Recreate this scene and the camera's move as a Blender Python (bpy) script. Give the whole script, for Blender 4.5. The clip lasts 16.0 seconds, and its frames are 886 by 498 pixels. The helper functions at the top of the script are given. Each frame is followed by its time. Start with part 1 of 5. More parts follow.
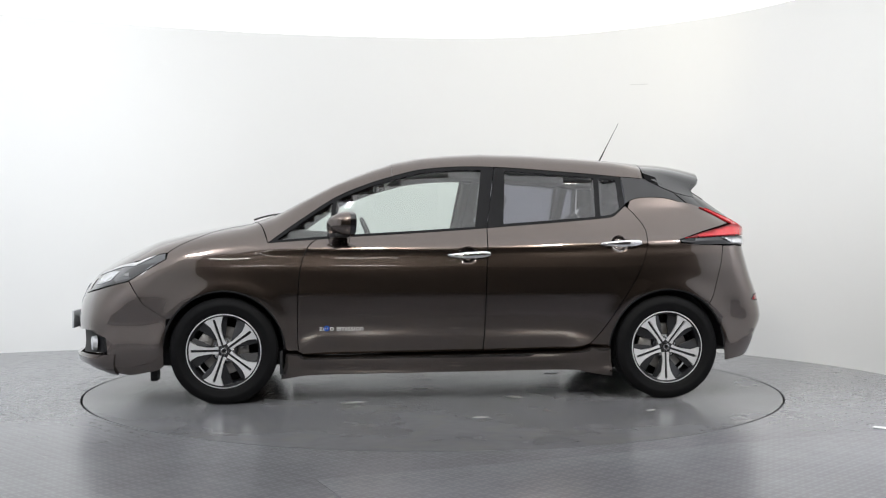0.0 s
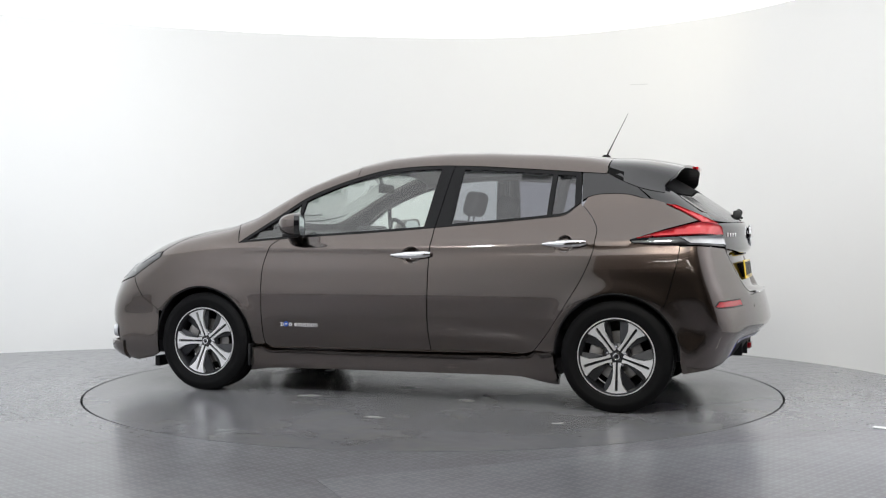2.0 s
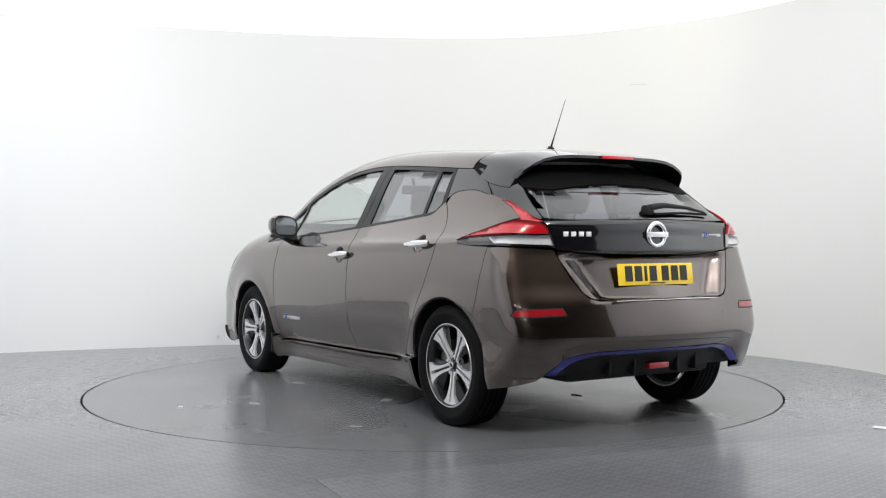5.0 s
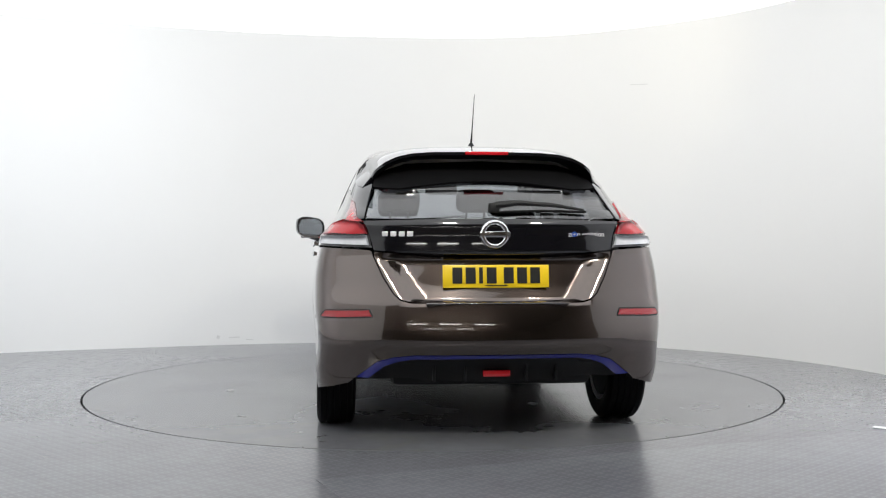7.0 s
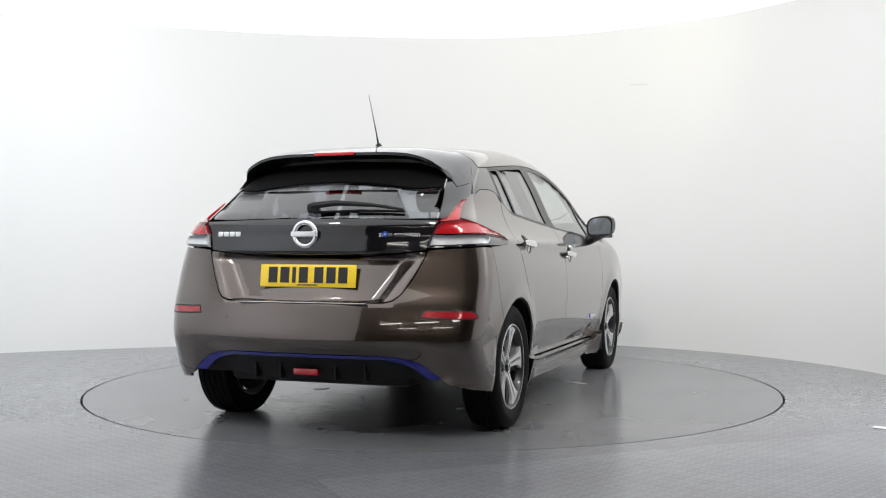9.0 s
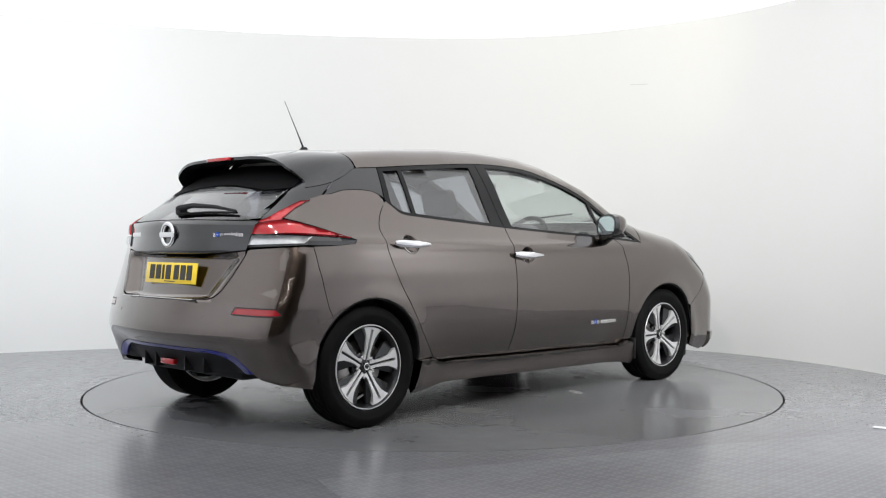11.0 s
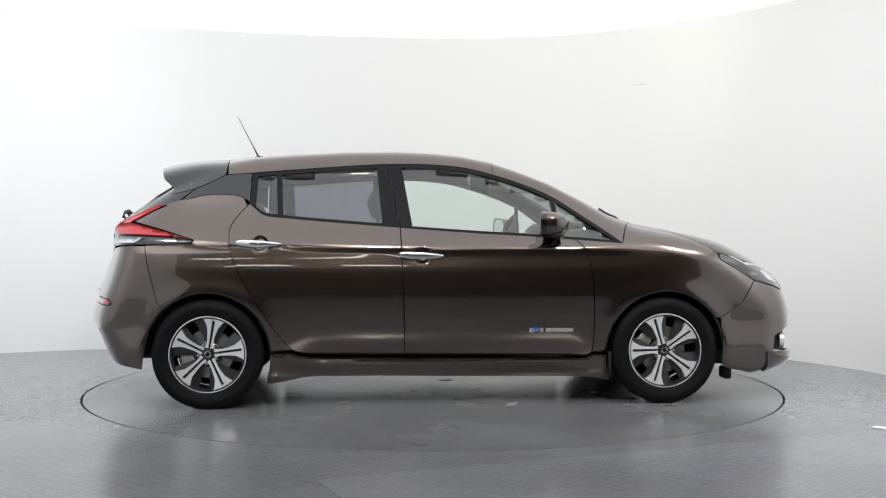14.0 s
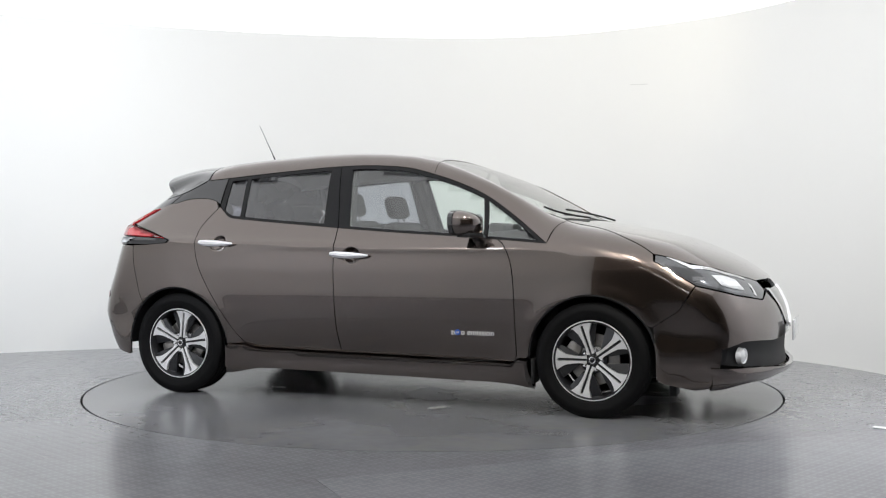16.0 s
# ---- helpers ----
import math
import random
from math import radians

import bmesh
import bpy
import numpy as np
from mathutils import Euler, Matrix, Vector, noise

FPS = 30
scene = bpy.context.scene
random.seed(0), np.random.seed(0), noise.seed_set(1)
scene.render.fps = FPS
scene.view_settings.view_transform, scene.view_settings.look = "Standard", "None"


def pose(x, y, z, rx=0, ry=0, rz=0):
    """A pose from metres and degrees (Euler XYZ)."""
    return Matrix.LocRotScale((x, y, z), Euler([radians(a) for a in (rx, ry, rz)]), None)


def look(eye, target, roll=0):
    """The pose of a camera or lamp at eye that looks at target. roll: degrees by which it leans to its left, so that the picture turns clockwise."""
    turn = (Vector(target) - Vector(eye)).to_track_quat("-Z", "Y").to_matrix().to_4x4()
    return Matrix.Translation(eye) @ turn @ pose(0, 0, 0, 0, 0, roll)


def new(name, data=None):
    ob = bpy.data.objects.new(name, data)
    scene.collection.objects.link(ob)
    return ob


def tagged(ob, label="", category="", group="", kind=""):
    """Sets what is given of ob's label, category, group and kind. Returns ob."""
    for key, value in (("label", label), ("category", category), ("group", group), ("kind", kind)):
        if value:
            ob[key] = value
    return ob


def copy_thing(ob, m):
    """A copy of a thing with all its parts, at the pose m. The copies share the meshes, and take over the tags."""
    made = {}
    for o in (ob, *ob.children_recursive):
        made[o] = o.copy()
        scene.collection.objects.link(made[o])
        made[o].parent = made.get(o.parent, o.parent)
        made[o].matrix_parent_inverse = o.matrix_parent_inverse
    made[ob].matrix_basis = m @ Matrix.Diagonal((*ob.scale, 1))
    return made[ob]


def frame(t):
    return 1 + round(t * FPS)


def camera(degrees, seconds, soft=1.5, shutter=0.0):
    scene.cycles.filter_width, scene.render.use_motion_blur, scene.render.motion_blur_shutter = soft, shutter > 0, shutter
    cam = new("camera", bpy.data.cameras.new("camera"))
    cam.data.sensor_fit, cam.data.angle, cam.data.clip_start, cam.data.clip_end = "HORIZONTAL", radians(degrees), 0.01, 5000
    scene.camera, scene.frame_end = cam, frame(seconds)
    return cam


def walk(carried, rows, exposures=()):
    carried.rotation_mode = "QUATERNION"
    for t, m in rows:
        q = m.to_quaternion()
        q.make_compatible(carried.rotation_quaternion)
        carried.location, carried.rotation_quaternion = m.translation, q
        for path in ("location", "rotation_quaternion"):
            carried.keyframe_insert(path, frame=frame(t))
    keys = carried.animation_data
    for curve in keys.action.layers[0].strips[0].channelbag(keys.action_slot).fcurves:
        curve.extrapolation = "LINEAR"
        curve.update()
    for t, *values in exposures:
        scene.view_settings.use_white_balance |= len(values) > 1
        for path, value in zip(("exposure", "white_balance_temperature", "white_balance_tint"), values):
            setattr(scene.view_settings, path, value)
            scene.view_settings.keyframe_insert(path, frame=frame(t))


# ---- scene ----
# ---- camera: stands still, 0.98 m above the floor, 7.1 m from the turntable's axis ----
cam = camera(45.65, 16.0, soft=1.15)
EYE = pose(0, -7.132, 0.983, 89.48, 0.0, -0.51)
walk(cam, [(0, EYE), (16, EYE)])

# ---- world and light ----
world = bpy.data.worlds.new("world")
scene.world = world
world.use_nodes = True
world.node_tree.nodes["Background"].inputs[0].default_value = (0.9, 0.95, 1.0, 1)
world.node_tree.nodes["Background"].inputs[1].default_value = 0.02
scene.view_settings.exposure = 0.0


def spot_lamp(name, eye, target, power, cone, colour, radius=0.15):
    data = bpy.data.lights.new(name, "SPOT")
    data.energy, data.spot_size, data.spot_blend, data.color, data.shadow_soft_size = power, radians(cone), 1.0, colour, radius
    ob = new(name, data)
    ob.matrix_world = look(eye, target)
    return tagged(ob, "unseen fill lamp added under the ceiling to brighten the wall", "lamp", kind="structure")


# a row of unseen fill lamps, added under the glowing ceiling to wash the curved wall
for x, y, tx, ty, power, colour in ((-3.9, -2.2, -4.1, 1.6, 232, (0.90, 0.96, 1.03)), (-2.0, -3.6, -2.3, 2.5, 230, (0.93, 0.97, 1.02)), (0.0, -4.0, -0.2, 2.9, 215, (1.0, 0.975, 0.90)),
                                    (1.7, -3.6, 1.6, 2.6, 200, (1.0, 0.965, 0.87)), (2.7, -2.4, 3.2, 0.7, 228, (0.95, 0.98, 1.02))):
    spot_lamp("wall_fill_lamp", (x, y, 2.84), (tx, ty, 0.45), power * 0.96, 104, colour, 0.12)
# two more fill lamps, added to light the flanks of the wall beside the opening
spot_lamp("wall_fill_lamp", (1.5, -1.6, 2.84), (3.5, -2.9, 0.7), 200, 110, (0.90, 0.93, 1.06), 0.12)
spot_lamp("wall_fill_lamp", (-2.5, -2.2, 2.84), (-4.5, -3.8, 0.7), 200, 110, (0.90, 0.93, 1.06), 0.12)
# two weak ones added for the cool and the warm glow high on the wall
spot_lamp("wall_fill_lamp", (-2.6, 0.2, 2.84), (-3.15, 2.25, 2.0), 26, 85, (0.94, 0.97, 1.0))
spot_lamp("wall_fill_lamp", (1.9, 0.4, 2.84), (1.7, 2.4, 2.75), 20, 90, (1.0, 0.88, 0.58))

# ---- materials ----
def material(name, colour, rough=0.5, metal=0.0, coat=0.0, spread=0.0, scale=20.0, bump=0.0, bump_scale=200.0, spec=0.5, rough_spread=0.0):
    m = bpy.data.materials.new(name)
    m.use_nodes = True
    nt = m.node_tree
    b = nt.nodes["Principled BSDF"]
    b.inputs["Base Color"].default_value = (*colour, 1)
    b.inputs["Roughness"].default_value = rough
    b.inputs["Metallic"].default_value = metal
    b.inputs["Coat Weight"].default_value = coat
    b.inputs["Coat Roughness"].default_value = 0.02
    b.inputs["Specular IOR Level"].default_value = spec
    co = nt.nodes.new("ShaderNodeTexCoord")
    if spread or rough_spread:
        big = nt.nodes.new("ShaderNodeTexNoise")
        big.inputs["Scale"].default_value, big.inputs["Detail"].default_value = scale, 8
        nt.links.new(co.outputs["Object"], big.inputs["Vector"])
        if spread:
            mix = nt.nodes.new("ShaderNodeMixRGB")
            mix.inputs[1].default_value = (*[c * (1 - spread) for c in colour], 1)
            mix.inputs[2].default_value = (*[min(1, c * (1 + spread)) for c in colour], 1)
            nt.links.new(big.outputs[0], mix.inputs[0])
            nt.links.new(mix.outputs[0], b.inputs["Base Color"])
        if rough_spread:
            ramp = nt.nodes.new("ShaderNodeMapRange")
            ramp.inputs[1].default_value, ramp.inputs[2].default_value = 0.3, 0.7
            ramp.inputs[3].default_value, ramp.inputs[4].default_value = max(0.02, rough - rough_spread), rough + rough_spread
            nt.links.new(big.outputs[0], ramp.inputs[0])
            nt.links.new(ramp.outputs[0], b.inputs["Roughness"])
    if bump:
        fine = nt.nodes.new("ShaderNodeTexNoise")
        fine.inputs["Scale"].default_value, fine.inputs["Detail"].default_value = bump_scale, 4
        nt.links.new(co.outputs["Object"], fine.inputs["Vector"])
        bn = nt.nodes.new("ShaderNodeBump")
        bn.inputs["Strength"].default_value, bn.inputs["Distance"].default_value = bump, 0.002
        nt.links.new(fine.outputs[0], bn.inputs["Height"])
        nt.links.new(bn.outputs[0], b.inputs["Normal"])
    return m


def glass_material(name, tint, gloss=1.0):
    """A thin pane: it lets tinted light through and mirrors by Fresnel."""
    m = bpy.data.materials.new(name)
    m.use_nodes = True
    nt = m.node_tree
    nt.nodes.remove(nt.nodes["Principled BSDF"])
    out = nt.nodes["Material Output"]
    tr, gl = nt.nodes.new("ShaderNodeBsdfTransparent"), nt.nodes.new("ShaderNodeBsdfGlossy")
    tr.inputs[0].default_value = (*tint, 1)
    gl.inputs["Roughness"].default_value = 0.0
    fr = nt.nodes.new("ShaderNodeLayerWeight")
    pw = nt.nodes.new("ShaderNodeMath")
    pw.operation, pw.inputs[1].default_value = "POWER", 3.2
    nt.links.new(fr.outputs["Facing"], pw.inputs[0])
    sc = nt.nodes.new("ShaderNodeMath")
    sc.operation = "MULTIPLY_ADD"
    sc.inputs[1].default_value, sc.inputs[2].default_value = 0.8 * gloss, 0.12 * gloss
    mix = nt.nodes.new("ShaderNodeMixShader")
    nt.links.new(pw.outputs[0], sc.inputs[0])
    nt.links.new(sc.outputs[0], mix.inputs[0])
    nt.links.new(tr.outputs[0], mix.inputs[1])
    nt.links.new(gl.outputs[0], mix.inputs[2])
    nt.links.new(mix.outputs[0], out.inputs[0])
    return m


def paint_material():
    """Bronze-brown metallic car paint: fine flakes under a clear coat, with a trace of dust."""
    m = material("bronze_paint", (0.11, 0.083, 0.068), 0.21, 1.0, 1.0)
    nt = m.node_tree
    b = nt.nodes["Principled BSDF"]
    b.inputs["Coat IOR"].default_value = 1.8
    co = nt.nodes.new("ShaderNodeTexCoord")
    fl = nt.nodes.new("ShaderNodeTexVoronoi")
    fl.inputs["Scale"].default_value = 1400
    nt.links.new(co.outputs["Object"], fl.inputs["Vector"])
    mix = nt.nodes.new("ShaderNodeMixRGB")
    mix.inputs[1].default_value, mix.inputs[2].default_value = (0.072, 0.054, 0.045, 1), (0.140, 0.109, 0.094, 1)
    nt.links.new(fl.outputs["Color"], mix.inputs[0])
    nt.links.new(mix.outputs[0], b.inputs["Base Color"])
    dust = nt.nodes.new("ShaderNodeTexNoise")
    dust.inputs["Scale"].default_value, dust.inputs["Detail"].default_value = 6, 8
    nt.links.new(co.outputs["Object"], dust.inputs["Vector"])
    rng = nt.nodes.new("ShaderNodeMapRange")
    rng.inputs[3].default_value, rng.inputs[4].default_value = 0.01, 0.05
    nt.links.new(dust.outputs[0], rng.inputs[0])
    nt.links.new(rng.outputs[0], b.inputs["Coat Roughness"])
    return m


PAINT = paint_material()
BLACK_GLOSS = material("gloss_black_trim", (0.004, 0.004, 0.0055), 0.08, 0.0, 1.0, spec=0.5)
FRAME_BLACK = material("black_window_trim", (0.004, 0.004, 0.005), 0.18, spec=0.25)
BLACK_MATT = material("matt_black_plastic", (0.009, 0.009, 0.010), 0.55, spread=0.2, bump=0.15, bump_scale=700, spec=0.3)
# black trim with the shade under the spoiler put into its colour
SHADED_BLACK = material("shaded_black_plastic", (0.003, 0.003, 0.0035), 0.7, spread=0.2, spec=0.1)
RUBBER = material("tyre_rubber", (0.004, 0.004, 0.0045), 0.62, spread=0.25, scale=30, bump=0.2, bump_scale=500, spec=0.12)
SEAL = material("rubber_seal", (0.006, 0.006, 0.007), 0.45)
SILVER = material("silver_badge", (0.78, 0.78, 0.79), 0.3, 0.35, 0.5)
CHROME = material("chrome", (0.86, 0.86, 0.87), 0.06, 1.0)
ALLOY = material("machined_alloy", (0.74, 0.74, 0.75), 0.28, 0.5, 0.3, spread=0.06, scale=60)
ALLOY_DARK = material("dark_alloy", (0.016, 0.0165, 0.019), 0.3, 0.3, 0.4)
STEEL = material("brake_steel", (0.28, 0.27, 0.26), 0.38, 0.9, spread=0.25, scale=25)
RED_LENS = material("red_lens", (0.42, 0.006, 0.012), 0.10, 0.0, 1.0, spread=0.12, scale=40)
RED_DARK = material("dark_red_lens", (0.32, 0.008, 0.014), 0.12, 0.0, 1.0)
CLEAR_LENS = material("clear_lens", (0.62, 0.63, 0.65), 0.12, 0.3, 1.0, spread=0.18, scale=45)
LAMP_GREY = material("lamp_inner_grey", (0.10, 0.103, 0.11), 0.12, 0.6, 1.0, spread=0.3, scale=30)
BLUE_TRIM = material("blue_trim", (0.015, 0.022, 0.28), 0.22, 0.3, 1.0)
BLUE_BADGE = material("blue_badge", (0.02, 0.09, 0.45), 0.2, 0.2, 1.0)
PLATE_YELLOW = material("plate_yellow", (0.80, 0.56, 0.015), 0.30, 0.0, 0.5, spread=0.05)
PLATE_BLACK = material("plate_black", (0.012, 0.012, 0.012), 0.4)
FABRIC = material("dark_seat_fabric", (0.022, 0.022, 0.024), 0.85, spread=0.3, bump=0.3, bump_scale=900)
CABIN = material("dark_cabin_plastic", (0.02, 0.02, 0.021), 0.7, spread=0.2)
HEADLINER = material("light_headliner", (0.42, 0.41, 0.39), 0.9, spread=0.05)
CLEAR_GLASS = glass_material("clear_window_glass", (0.88, 0.94, 0.91), 1.2)
DARK_GLASS = glass_material("privacy_window_glass", (0.42, 0.43, 0.48), 1.15)
MIRROR = material("mirror_glass", (0.7, 0.74, 0.78), 0.02, 1.0)


def wall_material():
    m = material("white_wall_paint", (0.80, 0.80, 0.79), 0.65, spread=0.012, scale=1.2, bump=0.05, bump_scale=120)
    return m


def floor_material(name, tread, lift=1.0):
    """Grey floor paint with worn gloss; tread: raised lozenges of a chequer plate."""
    m = bpy.data.materials.new(name)
    m.use_nodes = True
    nt = m.node_tree
    b = nt.nodes["Principled BSDF"]
    co = nt.nodes.new("ShaderNodeTexCoord")
    big, mid = nt.nodes.new("ShaderNodeTexNoise"), nt.nodes.new("ShaderNodeTexNoise")
    for n, s in ((big, 1.1), (mid, 14.0)):
        n.inputs["Scale"].default_value, n.inputs["Detail"].default_value = s, 7
        nt.links.new(co.outputs["Object"], n.inputs["Vector"])
    ramp = nt.nodes.new("ShaderNodeValToRGB")
    ramp.color_ramp.elements[0].position, ramp.color_ramp.elements[0].color = 0.3, (0.111 * lift, 0.112 * lift, 0.120 * lift, 1)
    ramp.color_ramp.elements[1].position, ramp.color_ramp.elements[1].color = 0.7, (0.150 * lift, 0.151 * lift, 0.161 * lift, 1)
    nt.links.new(big.outputs[0], ramp.inputs[0])
    mix = nt.nodes.new("ShaderNodeMixRGB")
    mix.blend_type, mix.inputs[0].default_value = "OVERLAY", 0.10
    nt.links.new(ramp.outputs[0], mix.inputs[1])
    nt.links.new(mid.outputs[0], mix.inputs[2])
    nt.links.new(mix.outputs[0], b.inputs["Base Color"])
    rr = nt.nodes.new("ShaderNodeMapRange")
    rr.inputs[1].default_value, rr.inputs[2].default_value = 0.35, 0.7
    rr.inputs[3].default_value, rr.inputs[4].default_value = (0.19, 0.25) if tread else (0.19, 0.25)
    b.inputs["Specular IOR Level"].default_value = 0.5
    nt.links.new((mid if tread else big).outputs[0], rr.inputs[0])
    nt.links.new(rr.outputs[0], b.inputs["Roughness"])
    bn = nt.nodes.new("ShaderNodeBump")
    bn.inputs["Distance"].default_value = 0.002
    if tread:
        # two families of lozenges, crossed
        heights = []
        for turn, shift in ((45, 0.0), (-45, 0.5)):
            mp = nt.nodes.new("ShaderNodeMapping")
            mp.inputs["Rotation"].default_value = (0, 0, radians(turn))
            mp.inputs["Location"].default_value = (shift, shift, 0)
            nt.links.new(co.outputs["Object"], mp.inputs["Vector"])
            sep = nt.nodes.new("ShaderNodeSeparateXYZ")
            nt.links.new(mp.outputs[0], sep.inputs[0])
            waves = []
            for axis, pitch in ((0, 0.055), (1, 0.028)):
                a = nt.nodes.new("ShaderNodeMath")
                a.operation, a.inputs[1].default_value = "MULTIPLY", 2 * math.pi / pitch
                nt.links.new(sep.outputs[axis], a.inputs[0])
                c = nt.nodes.new("ShaderNodeMath")
                c.operation = "COSINE"
                nt.links.new(a.outputs[0], c.inputs[0])
                waves.append(c)
            add = nt.nodes.new("ShaderNodeMath")
            nt.links.new(waves[0].outputs[0], add.inputs[0])
            nt.links.new(waves[1].outputs[0], add.inputs[1])
            cut = nt.nodes.new("ShaderNodeMapRange")
            cut.inputs[1].default_value, cut.inputs[2].default_value = 0.7, 1.5
            nt.links.new(add.outputs[0], cut.inputs[0])
            heights.append(cut)
        top = nt.nodes.new("ShaderNodeMath")
        top.operation = "MAXIMUM"
        nt.links.new(heights[0].outputs[0], top.inputs[0])
        nt.links.new(heights[1].outputs[0], top.inputs[1])
        nt.links.new(top.outputs[0], bn.inputs["Height"])
        # the tops of the lozenges are coloured paler, for the light they catch
        glint = nt.nodes.new("ShaderNodeMixRGB")
        glint.blend_type = "MIX"
        glint.inputs[2].default_value = (0.30 * lift, 0.31 * lift, 0.32 * lift, 1)
        soft = nt.nodes.new("ShaderNodeMath")
        soft.operation, soft.inputs[1].default_value = "MULTIPLY", 0.12
        nt.links.new(top.outputs[0], soft.inputs[0])
        nt.links.new(soft.outputs[0], glint.inputs[0])
        nt.links.new(mix.outputs[0], glint.inputs[1])
        nt.links.new(glint.outputs[0], b.inputs["Base Color"])
        bn.inputs["Strength"].default_value = 0.045
    else:
        # faint swirls where the smooth paint is worn
        swirl = nt.nodes.new("ShaderNodeTexNoise")
        swirl.inputs["Scale"].default_value, swirl.inputs["Detail"].default_value, swirl.inputs["Distortion"].default_value = 3.2, 6, 1.5
        nt.links.new(co.outputs["Object"], swirl.inputs["Vector"])
        worn = nt.nodes.new("ShaderNodeMapRange")
        worn.inputs[1].default_value, worn.inputs[2].default_value, worn.inputs[3].default_value, worn.inputs[4].default_value = 0.50, 0.68, 0.0, 0.45
        nt.links.new(swirl.outputs[0], worn.inputs[0])
        pale = nt.nodes.new("ShaderNodeMixRGB")
        pale.inputs[2].default_value = (0.19, 0.19, 0.175, 1)
        nt.links.new(worn.outputs[0], pale.inputs[0])
        nt.links.new(mix.outputs[0], pale.inputs[1])
        nt.links.new(pale.outputs[0], b.inputs["Base Color"])
    if tread:
        nt.links.new(bn.outputs[0], b.inputs["Normal"])
    return m


WALL = wall_material()
# plain white ceiling; the emission is added as fill, it is no lamp
CEILING = material("white_ceiling_fill_glow", (0.80, 0.80, 0.79), 0.7)
CEILING.node_tree.nodes["Principled BSDF"].inputs["Emission Color"].default_value = (0.985, 1.0, 1.02, 1)
CEILING.node_tree.nodes["Principled BSDF"].inputs["Emission Strength"].default_value = 0.88
TUBE = material("glowing_tube", (0.8, 0.8, 0.8), 0.5)
TUBE.node_tree.nodes["Principled BSDF"].inputs["Emission Color"].default_value = (1.0, 0.98, 0.94, 1)
TUBE.node_tree.nodes["Principled BSDF"].inputs["Emission Strength"].default_value = 14
FLOOR = floor_material("grey_floor_paint", False, 1.3)
TREAD = floor_material("chequer_plate_floor", True, 1.43)
PLATE = floor_material("pale_chequer_sheet", True, 1.62)
GAP = material("dark_floor_gap", (0.012, 0.012, 0.012), 0.6)
MARK = material("pale_scuff", (0.30, 0.30, 0.29), 0.5, spread=0.2)
HALL = material("dark_hall_wall", (0.20, 0.17, 0.14), 0.8, spread=0.2, scale=3)
SCUFF = material("grey_scuff", (0.66, 0.66, 0.65), 0.7, spread=0.2, scale=60)
TAPE = material("white_tape", (0.78, 0.78, 0.78), 0.5, spread=0.05)


# ---- mesh helpers ----
def mesh_object(name, bm, mat, smooth=True):
    bmesh.ops.recalc_face_normals(bm, faces=bm.faces)
    me = bpy.data.meshes.new(name)
    bm.to_mesh(me)
    bm.free()
    me.materials.append(mat)
    if smooth:
        me.shade_smooth()
        me.set_sharp_from_angle(angle=radians(38))
    return new(name, me)


def part(name, bm, mat, parent, label="", smooth=True):
    ob = mesh_object(name, bm, mat, smooth)
    ob.parent = parent
    if label:
        tagged(ob, label)
    return ob


def raw_part(name, verts, faces, mat, parent, label="", normals=None):
    """normals: one for each face corner, in order."""
    me = bpy.data.meshes.new(name)
    me.from_pydata(verts, [], faces)
    me.materials.append(mat)
    me.shade_smooth()
    if normals is not None:
        me.normals_split_custom_set(normals)
    else:
        me.set_sharp_from_angle(angle=radians(38))
    ob = new(name, me)
    ob.parent = parent
    if label:
        tagged(ob, label)
    return ob


def curve_points(knots, n):
    """n points of a smooth line (Catmull-Rom) through the knots."""
    k = np.array(knots, float)
    k = np.vstack([2 * k[0] - k[1], k, 2 * k[-1] - k[-2]])
    out = []
    m = len(knots) - 1
    for i in np.linspace(0, m - 1e-9, n):
        j, u = int(i), i - int(i)
        a, b, c, d = k[j:j + 4]
        out.append(0.5 * (2 * b + (c - a) * u + (2 * a - 5 * b + 4 * c - d) * u * u + (3 * b - a - 3 * c + d) * u ** 3))
    return np.array(out)


# ---- the studio: curved white wall, grey floor, white ceiling, dark hall behind the camera ----
WALL_LINE = [(-2.1, -5.85), (-3.55, -5.1), (-4.75, -3.2), (-5.2, -0.8), (-4.75, 1.2), (-3.74, 1.98), (-2.88, 2.35), (-1.68, 2.76), (-0.6, 2.96), (0.4, 3.02),
             (1.2, 2.86), (1.83, 2.52), (2.58, 1.87), (3.16, 0.87), (3.42, -0.3), (3.52, -1.5), (3.50, -2.8), (3.42, -4.1)]
CEIL_Z = 2.92
TABLE_R = 2.256


